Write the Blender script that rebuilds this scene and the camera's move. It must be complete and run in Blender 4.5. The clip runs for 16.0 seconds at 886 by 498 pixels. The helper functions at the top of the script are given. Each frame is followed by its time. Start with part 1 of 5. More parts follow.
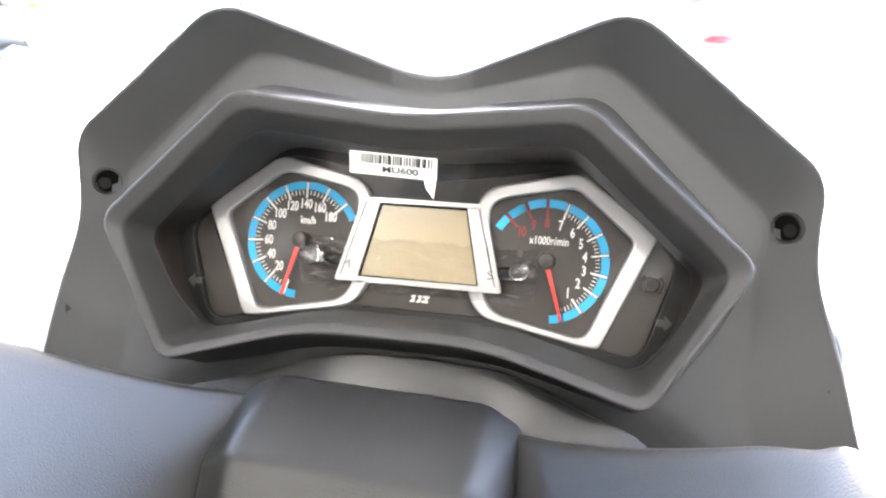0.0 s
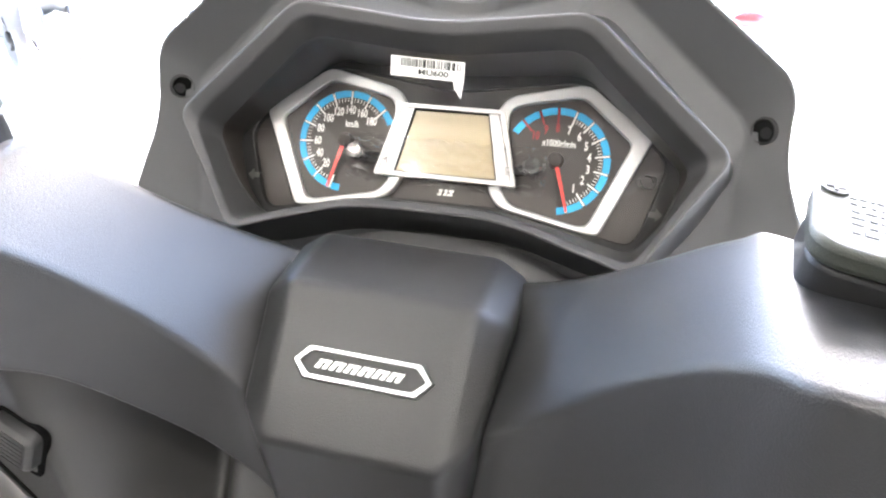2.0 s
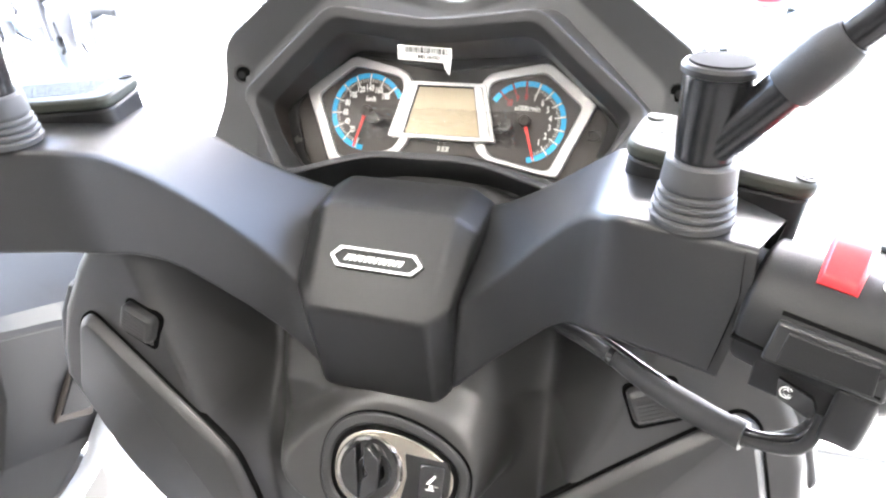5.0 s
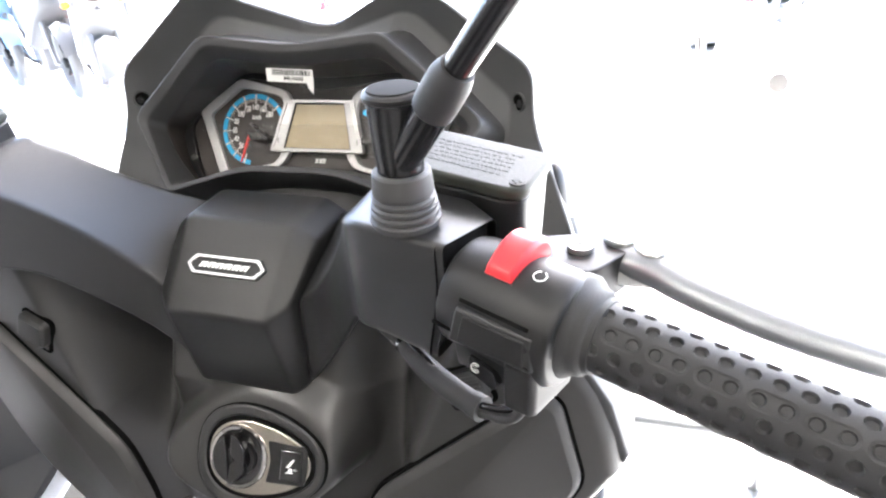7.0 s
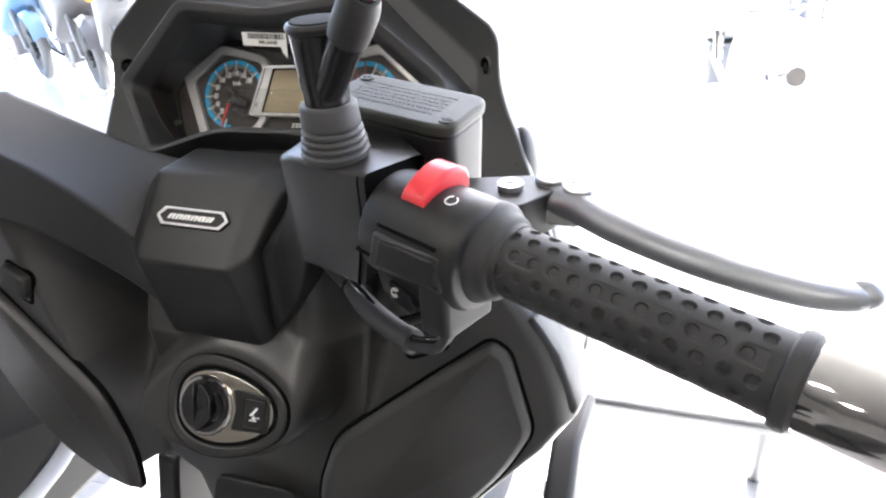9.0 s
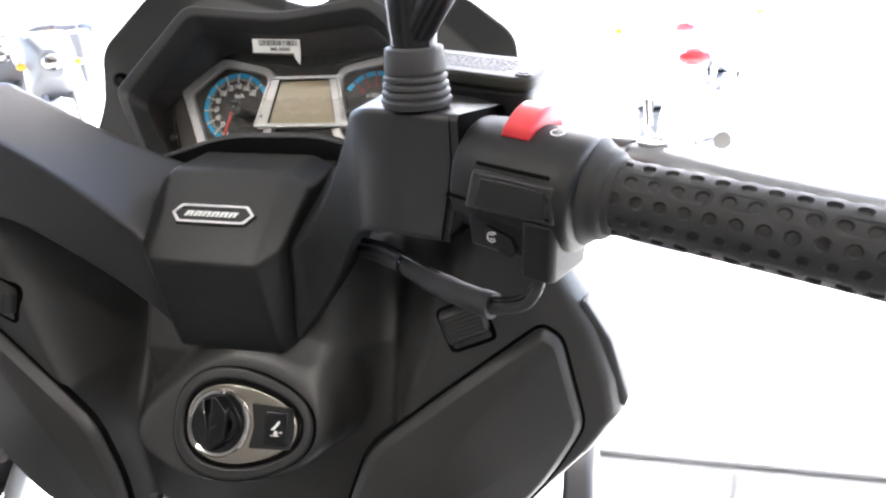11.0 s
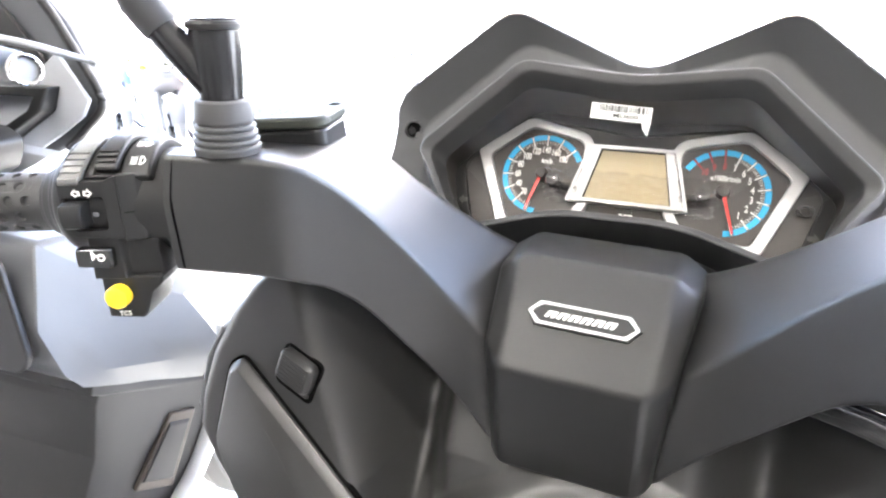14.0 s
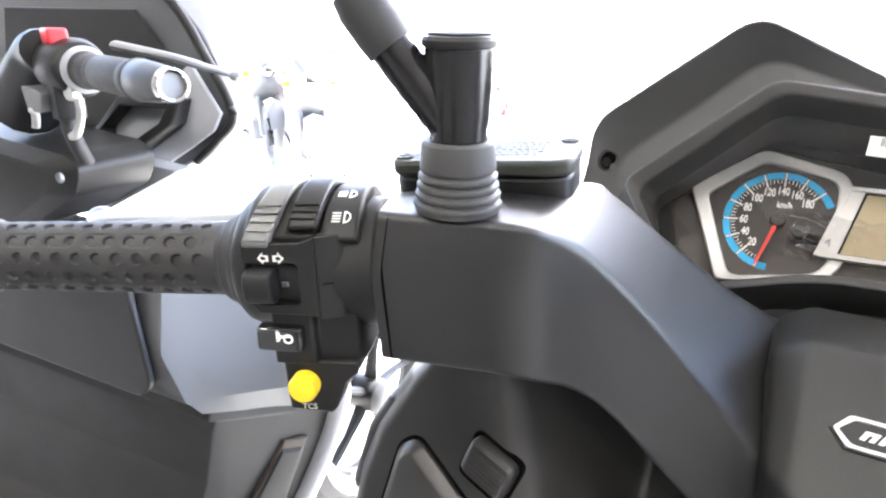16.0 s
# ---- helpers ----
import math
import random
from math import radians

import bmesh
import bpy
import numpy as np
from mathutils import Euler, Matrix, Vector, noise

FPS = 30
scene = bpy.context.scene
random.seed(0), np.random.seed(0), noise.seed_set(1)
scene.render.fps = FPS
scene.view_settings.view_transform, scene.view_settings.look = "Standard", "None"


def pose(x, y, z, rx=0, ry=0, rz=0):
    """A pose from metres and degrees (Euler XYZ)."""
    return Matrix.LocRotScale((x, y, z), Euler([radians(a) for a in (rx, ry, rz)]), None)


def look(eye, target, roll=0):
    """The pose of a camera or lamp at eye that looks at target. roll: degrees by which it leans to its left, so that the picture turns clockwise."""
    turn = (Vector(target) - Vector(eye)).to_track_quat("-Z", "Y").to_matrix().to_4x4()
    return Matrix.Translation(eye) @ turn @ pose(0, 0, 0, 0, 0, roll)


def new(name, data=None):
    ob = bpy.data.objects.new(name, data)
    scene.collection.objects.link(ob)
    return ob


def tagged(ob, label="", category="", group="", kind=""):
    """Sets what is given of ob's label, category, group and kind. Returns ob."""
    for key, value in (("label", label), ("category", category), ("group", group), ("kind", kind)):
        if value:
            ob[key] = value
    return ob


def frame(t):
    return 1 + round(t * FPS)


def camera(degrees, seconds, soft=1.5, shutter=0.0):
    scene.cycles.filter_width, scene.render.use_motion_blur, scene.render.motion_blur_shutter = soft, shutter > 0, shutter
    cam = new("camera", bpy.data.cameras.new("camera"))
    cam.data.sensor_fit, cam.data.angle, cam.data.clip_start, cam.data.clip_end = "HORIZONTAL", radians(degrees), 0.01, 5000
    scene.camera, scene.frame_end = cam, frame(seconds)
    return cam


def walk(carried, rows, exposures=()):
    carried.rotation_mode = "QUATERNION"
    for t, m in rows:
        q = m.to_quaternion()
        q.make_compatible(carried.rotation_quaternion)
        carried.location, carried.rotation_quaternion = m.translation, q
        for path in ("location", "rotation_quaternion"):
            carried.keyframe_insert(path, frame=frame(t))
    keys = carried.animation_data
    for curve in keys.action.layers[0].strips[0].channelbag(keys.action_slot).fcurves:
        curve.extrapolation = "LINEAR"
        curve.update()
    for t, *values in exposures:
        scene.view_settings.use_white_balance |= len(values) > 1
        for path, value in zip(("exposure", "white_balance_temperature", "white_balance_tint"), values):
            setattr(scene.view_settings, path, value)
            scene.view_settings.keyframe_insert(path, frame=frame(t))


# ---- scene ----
cam = camera(68.9, 16.0, soft=2.3)
METRES, EYE, TILT, LEAN, TURN = 0.85, 1.26, -27.0, 0.0, 10.0
ROWS = [
    (0.0, 0.0, 0.0, 0.0, 0.0, 0.0, -0.0),
    (0.5, 0.0034, -0.0177, -0.0173, 0.36, 0.06, -0.43),
    (1.0, 0.0037, -0.0432, -0.0361, 0.94, -0.17, -1.17),
    (1.5, 0.0027, -0.0529, -0.0483, 1.63, -0.73, -1.6),
    (2.0, 0.0016, -0.0675, -0.0587, 2.1, -1.69, -1.85),
    (2.5, 0.0018, -0.0862, -0.0664, 2.49, -2.16, -2.02),
    (3.0, 0.0075, -0.1027, -0.0773, 3.0, -2.65, -2.2),
    (3.5, 0.0136, -0.1273, -0.0825, 3.52, -3.2, -2.14),
    (6.0, 0.0983, -0.2513, -0.1046, 5.87, -2.0, 0.31),
    (6.5, 0.144, -0.2493, -0.0986, 5.86, -1.92, 1.1),
    (7.0, 0.1894, -0.2488, -0.0996, 6.74, -2.19, 1.16),
    (7.5, 0.2182, -0.2535, -0.1049, 7.91, -2.41, 0.84),
    (8.0, 0.2418, -0.2556, -0.1129, 8.66, -2.7, 0.48),
    (8.5, 0.2476, -0.2579, -0.1212, 9.08, -2.94, 0.17),
    (11.0, 0.1574, -0.2471, -0.1995, 2.92, 4.02, 1.86),
    (11.5, 0.1314, -0.2601, -0.2054, 2.42, 4.75, 1.34),
    (12.0, 0.0942, -0.2761, -0.2068, 2.54, 5.45, 0.36),
    (12.5, 0.0601, -0.2577, -0.1898, 4.78, 5.94, -1.41),
    (13.0, 0.0162, -0.2267, -0.1632, 6.79, 6.44, -3.17),
    (13.5, -0.0229, -0.2027, -0.1507, 8.71, 6.84, -4.79),
    (14.0, -0.0607, -0.1755, -0.1429, 10.37, 6.77, -5.93),
    (14.5, -0.0884, -0.1591, -0.1328, 11.8, 6.75, -6.98),
    (15.0, -0.1184, -0.1421, -0.1205, 13.56, 6.61, -7.65),
    (15.5, -0.1455, -0.128, -0.1089, 15.21, 6.62, -8.01),
    (16.0, -0.1747, -0.1064, -0.1052, 17.16, 6.33, -8.89),
]
EXPOSURES = [(0.0, 5.15), (3.5, 5.2), (6.0, 5.05), (8.5, 3.6), (11.0, 3.7), (12.3, 4.35), (13.0, 5.05), (14.5, 5.2), (16.0, 4.6)]
walk(cam, [(t, pose(0.065, 0, EYE, TILT, LEAN, TURN) @ pose(METRES * x, METRES * y, METRES * z, 90 + pitch, roll, yaw)) for t, x, y, z, yaw, pitch, roll in ROWS], EXPOSURES)

# ---- world, sun and lamps ----
world = bpy.data.worlds.new("world")
scene.world = world
world.use_nodes = True
wn = world.node_tree
sky = wn.nodes.new("ShaderNodeTexSky")
sky.sky_type, sky.sun_disc = "NISHITA", False
sky.sun_elevation, sky.sun_rotation = radians(47), radians(10)
sky.air_density, sky.dust_density, sky.ozone_density = 0.65, 2.0, 0.5
wn.links.new(sky.outputs[0], wn.nodes["Background"].inputs[0])
wn.nodes["Background"].inputs[1].default_value = 0.15

sun = new("sun", bpy.data.lights.new("sun", "SUN"))
sun.data.energy, sun.data.angle, sun.data.color = 5.0, radians(0.6), (1.0, 0.975, 0.95)
sun.matrix_world = look((0.8, 4.5, 5.0), (0, 0, 0))


# ---- materials ----
def material(name, color, rough=0.5, metal=0.0, bump=0.0, scale=900.0, vary=0.12, stain=6.0, coat=0.0, spec=0.5):
    """A painted or moulded surface: grain (fine), smudges (coarse), relief."""
    m = bpy.data.materials.new(name)
    m.use_nodes = True
    nt = m.node_tree
    b = nt.nodes["Principled BSDF"]
    b.inputs["Metallic"].default_value = metal
    b.inputs["Coat Weight"].default_value = coat
    b.inputs["Specular IOR Level"].default_value = spec
    tc = nt.nodes.new("ShaderNodeTexCoord")
    fine, coarse = nt.nodes.new("ShaderNodeTexNoise"), nt.nodes.new("ShaderNodeTexNoise")
    fine.inputs["Scale"].default_value, fine.inputs["Detail"].default_value = scale, 2
    coarse.inputs["Scale"].default_value, coarse.inputs["Detail"].default_value = stain, 6
    for n in (fine, coarse):
        nt.links.new(tc.outputs["Object"], n.inputs["Vector"])
    mix = nt.nodes.new("ShaderNodeMix")
    mix.data_type = "RGBA"
    mix.inputs["A"].default_value = (*[c * (1 - vary) for c in color], 1)
    mix.inputs["B"].default_value = (*[min(1, c * (1 + vary)) for c in color], 1)
    nt.links.new(coarse.outputs["Fac"], mix.inputs["Factor"])
    nt.links.new(mix.outputs["Result"], b.inputs["Base Color"])
    mr = nt.nodes.new("ShaderNodeMapRange")
    mr.inputs["From Min"].default_value, mr.inputs["From Max"].default_value = 0.3, 0.7
    mr.inputs["To Min"].default_value, mr.inputs["To Max"].default_value = max(0.02, rough * 0.88), min(1, rough * 1.12)
    nt.links.new(coarse.outputs["Fac"], mr.inputs["Value"])
    nt.links.new(mr.outputs["Result"], b.inputs["Roughness"])
    if bump:
        bp = nt.nodes.new("ShaderNodeBump")
        bp.inputs["Strength"].default_value, bp.inputs["Distance"].default_value = bump, 0.0006
        nt.links.new(fine.outputs["Fac"], bp.inputs["Height"])
        nt.links.new(bp.outputs["Normal"], b.inputs["Normal"])
    return m


PLASTIC = material("grained_black_plastic", (0.0130, 0.0130, 0.0135), 0.39, spec=0.62, bump=0.25, scale=1600, vary=0.15)
HUBPL = material("matt_hub_plastic", (0.0085, 0.0085, 0.0088), 0.42, spec=0.46, bump=0.3, scale=1600, vary=0.15)
# Matt plastic, its base colour raised to imitate glare veiling the cowl
COWL = material("glare_paled_cowl_plastic", (0.062, 0.063, 0.065), 0.52, spec=0.45, bump=0.3, scale=1500, vary=0.12)
SHIELD = material("smooth_shield_plastic", (0.027, 0.0265, 0.026), 0.37, spec=0.6, bump=0.15, scale=1700, vary=0.12)
HOOD = material("matt_hood_plastic", (0.040, 0.040, 0.041), 0.5, spec=0.4, bump=0.3, scale=1500, vary=0.12)
PLASTIC2 = material("smooth_black_plastic", (0.0105, 0.0105, 0.011), 0.46, spec=0.35, bump=0.16, scale=1200)
SATIN = material("satin_grey_plastic", (0.045, 0.047, 0.050), 0.42, bump=0.2, scale=1600)
BOOT = material("grey_boot_rubber", (0.050, 0.050, 0.051), 0.6, bump=0.3, scale=2000)
TRIGGER = material("grey_trigger_plastic", (0.13, 0.13, 0.128), 0.4, bump=0.2, scale=1600)
# Slight green cast stands in for the greenish reflection on the lids
LID = material("green_sheen_lid_plastic", (0.036, 0.039, 0.032), 0.52, bump=0.25, scale=1600, spec=0.32)
LIDINK = material("engraved_lid_lettering", (0.020, 0.021, 0.018), 0.6)
RUBBER = material("black_rubber", (0.020, 0.020, 0.021), 0.62, bump=0.3, scale=2000)
# Near-black paint for the shade in gaps, holes and slots; also borders the screen
GAP = material("shade_and_border_black", (0.004, 0.004, 0.004), 0.9, spec=0.05)
SMOKE = material("smoky_clear_plastic", (0.17, 0.165, 0.16), 0.08, metal=0.6, coat=0.5)
GLOSS = material("gloss_black_plastic", (0.010, 0.010, 0.011), 0.12, coat=0.3)
DIAL = material("dial_face", (0.034, 0.028, 0.025), 0.45, bump=0.05)
SILVER = material("brushed_silver", (0.56, 0.56, 0.57), 0.40, metal=0.75, bump=0.15, scale=700, vary=0.06)
CHROME = material("chrome", (0.50, 0.48, 0.46), 0.08, metal=1.0, vary=0.03)
ALU = material("cast_aluminium", (0.25, 0.255, 0.27), 0.40, metal=0.8, bump=0.2)
WHITE = material("white_print", (0.80, 0.80, 0.78), 0.5)
GREYPRINT = material("grey_print", (0.09, 0.09, 0.085), 0.5)
BLUE = material("blue_print", (0.02, 0.42, 0.78), 0.45, vary=0.06)
RED = material("red_needle", (0.72, 0.05, 0.04), 0.35)
DARKRED = material("dark_red_print", (0.30, 0.015, 0.02), 0.5)
REDPL = material("red_switch_plastic", (0.66, 0.035, 0.045), 0.32, bump=0.1)
YELLOW = material("yellow_button", (0.85, 0.55, 0.02), 0.4)
LCD = material("lcd_screen", (0.43, 0.36, 0.235), 0.25, vary=0.05, coat=0.4)
PAPER = material("white_sticker_paper", (0.78, 0.78, 0.76), 0.6, vary=0.04)
INK = material("black_ink", (0.01, 0.01, 0.01), 0.6)
EARTH = material("mirror_stem_paint", (0.011, 0.011, 0.012), 0.24, spec=0.45)
CAPTOP = material("dull_cap_plastic", (0.016, 0.016, 0.016), 0.75, spec=0.08)
STEEL = material("bolt_steel", (0.55, 0.55, 0.54), 0.3, metal=0.9)
PLATE = material("satin_lock_plate", (0.40, 0.37, 0.32), 0.26, metal=1.0, vary=0.08)
FLOOR = material("pale_floor_tile", (0.55, 0.55, 0.55), 0.35, bump=0.1, scale=60, vary=0.06, stain=1.5)
TILE = material("pale_indoor_tile", (0.34, 0.34, 0.335), 0.35, bump=0.1, scale=60, vary=0.06, stain=1.5)
WALL = material("grey_wall_paint", (0.30, 0.29, 0.28), 0.7, bump=0.2, scale=120, stain=1.0, vary=0.05)
CEILING = material("pale_grey_ceiling_paint", (0.24, 0.237, 0.233), 0.7, bump=0.1, scale=90, stain=1.0, vary=0.04)
WOOD = material("brown_floor_mat", (0.040, 0.031, 0.025), 0.6, bump=0.3, scale=300)
PALEBIKE = material("white_bike_paint", (0.74, 0.75, 0.77), 0.25, coat=0.5, vary=0.04)
# Greys, blue and rubber of the far bikes, paled to stand in for haze
GREYBIKE = material("grey_bike_paint", (0.38, 0.40, 0.43), 0.3, coat=0.5)
DULLBIKE = material("hazed_grey_bike_plastic", (0.17, 0.175, 0.185), 0.45, bump=0.1)
HAZED_GREY = material("haze_pale_grey_rubber", (0.20, 0.205, 0.21), 0.7, bump=0.2, scale=200)
HAZED_WHITE = material("haze_white_bike_plastic", (0.58, 0.585, 0.60), 0.6, bump=0.2, scale=200)
BLUEBIKE = material("blue_bike_paint", (0.22, 0.38, 0.58), 0.25, coat=0.5)
REDBIKE = material("red_bike_paint", (0.50, 0.03, 0.04), 0.25, coat=0.5)
AMBER = material("amber_lens", (0.85, 0.33, 0.03), 0.2)
PALEPANEL = material("pale_grey_fairing_paint", (0.30, 0.32, 0.34), 0.35, coat=0.3, vary=0.06)
TYRE = material("tyre_rubber", (0.03, 0.03, 0.03), 0.8, bump=0.4, scale=200)


def pane(name, tint, ior=1.45):
    """Thin clear pane: see-through, with a gloss that grows towards grazing."""
    m = bpy.data.materials.new(name)
    m.use_nodes = True
    nt = m.node_tree
    for n in list(nt.nodes):
        if n.type == "BSDF_PRINCIPLED":
            nt.nodes.remove(n)
    tr, gl = nt.nodes.new("ShaderNodeBsdfTransparent"), nt.nodes.new("ShaderNodeBsdfGlossy")
    tr.inputs["Color"].default_value = (*tint, 1)
    gl.inputs["Roughness"].default_value = 0.03
    fr, mx = nt.nodes.new("ShaderNodeFresnel"), nt.nodes.new("ShaderNodeMixShader")
    fr.inputs["IOR"].default_value = ior
    nt.links.new(fr.outputs[0], mx.inputs[0])
    nt.links.new(tr.outputs[0], mx.inputs[1])
    nt.links.new(gl.outputs[0], mx.inputs[2])
    nt.links.new(mx.outputs[0], nt.nodes["Material Output"].inputs["Surface"])
    return m


GLOW = bpy.data.materials.new("lamp_diffuser")
GLOW.use_nodes = True
GLOW.node_tree.nodes["Principled BSDF"].inputs["Emission Color"].default_value = (1.0, 0.95, 0.88, 1)
GLOW.node_tree.nodes["Principled BSDF"].inputs["Emission Strength"].default_value = 9.0
LENS = pane("clear_lens", (0.94, 0.93, 0.92), 1.58)
FILM = pane("clear_film", (0.97, 0.97, 0.97), 2.3)


# ---- mesh tools ----
def V(*a):
    return Vector(a)


def top_of(ob):
    while ob.parent:
        ob = ob.parent
    return ob


def thing(name, loc, label, category, group="", kind=""):
    ob = new(name)
    ob.location = loc
    ob.empty_display_size = 0.1
    return tagged(ob, label, category, group, kind)


def part(name, bm, mat, parent, label="", bevel=0.0, seg=3, smooth=True, limit=28.0):
    """Links a bmesh given in world coordinates as one mesh under parent."""
    me = bpy.data.meshes.new(name)
    bmesh.ops.recalc_face_normals(bm, faces=bm.faces)
    if parent is not None:
        bmesh.ops.translate(bm, verts=bm.verts, vec=-Vector(top_of(parent).location))
    bm.to_mesh(me)
    bm.free()
    me.materials.append(mat)
    ob = new(name, me)
    ob.parent = parent
    if smooth:
        me.shade_smooth()
        me.set_sharp_from_angle(angle=radians(35 if bevel == 0 else 60))
    if bevel:
        b = ob.modifiers.new("bevel", "BEVEL")
        b.width, b.segments, b.limit_method, b.angle_limit = bevel, seg, "ANGLE", radians(limit)
        b.use_clamp_overlap = True
    return tagged(ob, label)


def loft(rings, closed=True, caps=(True, True)):
    bm = bmesh.new()
    rows = [[bm.verts.new(p) for p in r] for r in rings]
    n = len(rows[0])
    for a, b in zip(rows, rows[1:]):
        for i in range(n if closed else n - 1):
            j = (i + 1) % n
            bm.faces.new((a[i], a[j], b[j], b[i]))
    if caps[0]:
        bm.faces.new(rows[0][::-1])
    if caps[1]:
        bm.faces.new(rows[-1])
    return bm


def rounded(pts, r, k=4, closed=True):
    """Corners of a polygon (2D or 3D) turned into short curves."""
    pts = [Vector(p) for p in pts]
    n, out = len(pts), []
    for i, p in enumerate(pts):
        a, b = pts[i - 1] - p, pts[(i + 1) % n] - p
        rr = r[i] if isinstance(r, (list, tuple)) else r
        p0 = p + a.normalized() * min(rr, a.length * 0.48)
        p1 = p + b.normalized() * min(rr, b.length * 0.48)
        for s in range(k + 1):
            t = s / k
            out.append(p0 * (1 - t) ** 2 + p * 2 * t * (1 - t) + p1 * t * t)
    return out


def prism(poly, h0, h1, M):
    """A polygon in the xy plane of M, thick from h0 to h1 along its z."""
    return loft([[M @ V(p[0], p[1], h) for p in poly] for h in (h0, h1)])


def ringplate(outer, inner, h0, h1, M):
    """A flat frame between two outlines with the same count of points."""
    o0, o1 = [M @ V(p[0], p[1], h0) for p in outer], [M @ V(p[0], p[1], h1) for p in outer]
    i1, i0 = [M @ V(p[0], p[1], h1) for p in inner], [M @ V(p[0], p[1], h0) for p in inner]
    return loft([o0, o1, i1, i0], caps=(False, False))


def lathe(profile, M, n=40, caps=(True, True)):
    """Turns (along, radius) pairs round the x axis of M."""
    return loft([[M @ V(s, r * math.cos(2 * math.pi * i / n), r * math.sin(2 * math.pi * i / n)) for i in range(n)] for s, r in profile], caps=caps)


def spline(pts, n):
    """Catmull-Rom points through pts."""
    pts = [Vector(p) for p in pts]
    q = [pts[0] * 2 - pts[1]] + pts + [pts[-1] * 2 - pts[-2]]
    out = []
    for i in range(1, len(q) - 2):
        for s in range(n):
            t = s / n
            a, b, c, d = q[i - 1], q[i], q[i + 1], q[i + 2]
            out.append(0.5 * ((2 * b) + (c - a) * t + (2 * a - 5 * b + 4 * c - d) * t * t + (3 * b - a - 3 * c + d) * t ** 3))
    return out + [pts[-1]]


def tube(pts, radius, n=14, steps=6, flat=1.0):
    """A swept tube; radius: one number or one for each point of pts."""
    path = spline(pts, steps)
    rr = [radius] * len(path) if not isinstance(radius, (list, tuple)) else [
        radius[min(i // steps, len(pts) - 2)] * (1 - (i % steps) / steps if i < len(path) - 1 else 0) + radius[min(i // steps + 1, len(pts) - 1)] * ((i % steps) / steps if i < len(path) - 1 else 1) for i in range(len(path))]
    up, rings = V(0, 0, 1), []
    for i, p in enumerate(path):
        d = (path[min(i + 1, len(path) - 1)] - path[max(i - 1, 0)]).normalized()
        if abs(d.z) > 0.95:
            up = V(0, 1, 0)
        side = d.cross(up).normalized()
        u2 = side.cross(d)
        rings.append([p + side * rr[i] * math.cos(2 * math.pi * k / n) + u2 * flat * rr[i] * math.sin(2 * math.pi * k / n) for k in range(n)])
        up = u2
    return loft(rings)


def block(c, sx, sy, sz, M=None):
    """A box of half sizes round c."""
    M = M or Matrix()
    c = Vector(c)
    return loft([[M @ (c + V(x * sx, y * sy, z * sz)) for x, y in ((-1, -1), (1, -1), (1, 1), (-1, 1))] for z in (-1, 1)])


def disc(c, r, h0, h1, M, n=28):
    return prism([(c[0] + r * math.cos(2 * math.pi * i / n), c[1] + r * math.sin(2 * math.pi * i / n)) for i in range(n)], h0, h1, M)


def sphere(c, r, n=16):
    bm = bmesh.new()
    bmesh.ops.create_uvsphere(bm, u_segments=n, v_segments=n // 2, radius=1, matrix=Matrix.Translation(c) @ Matrix.Diagonal((*(r if isinstance(r, (list, tuple)) else (r, r, r)), 1)))
    return bm


def words(text, size, M, depth=0.0002, shear=0.0, squeeze=1.0, bold=0.0):
    """Lettering in Blender's own font, centred on the origin of M, as a bmesh."""
    c = bpy.data.curves.new("words", "FONT")
    c.body, c.size, c.align_x, c.align_y, c.extrude, c.shear, c.resolution_u, c.offset = text, size, "CENTER", "CENTER", depth, shear, 3, bold
    ob = new("words", c)
    me = bpy.data.meshes.new_from_object(ob.evaluated_get(bpy.context.evaluated_depsgraph_get()))
    bm = bmesh.new()
    bm.from_mesh(me)
    bpy.data.objects.remove(ob)
    bpy.data.meshes.remove(me)
    bpy.data.curves.remove(c)
    bm.transform(M @ Matrix.Diagonal((squeeze, 1, 1, 1)))
    return bm


def joined(bms):
    out = bmesh.new()
    for b in bms:
        me = bpy.data.meshes.new("tmp")
        b.to_mesh(me)
        b.free()
        out.from_mesh(me)
        bpy.data.meshes.remove(me)
    return out


def mirrored(pts):
    """Closes a right half outline (from the middle line outwards and round) over x = 0."""
    return [Vector(p) for p in pts] + [V(-p[0], *p[1:]) for p in reversed(pts) if abs(p[0]) > 1e-6]


# ---- the setting ----
def grid_tiles(x0, x1, y0, y1, step):
    bm = bmesh.new()
    nx, ny = round((x1 - x0) / step), round((y1 - y0) / step)
    for i in range(nx):
        for j in range(ny):
            a, b = x0 + i * step, y0 + j * step
            m = bmesh.ops.create_cube(bm, size=1, matrix=Matrix.Translation((a + step / 2, b + step / 2, -0.004)) @ Matrix.Diagonal((step - 0.0015, step - 0.0015, 0.008, 1)))
    return bm


ground = part("ground", loft([[V(x, y, z) for x, y in ((-900, -900), (900, -900), (900, 900), (-900, 900))] for z in (-0.5, -0.01)]), FLOOR, None, "pale concrete forecourt reaching to the horizon")
tagged(ground, category="ground", kind="structure")
floor = part("floor", grid_tiles(-6, 6, -7.8, 3.0, 0.6), TILE, None, "pale glossy tiles on the showroom floor", smooth=False)
tagged(floor, category="floor", kind="structure")
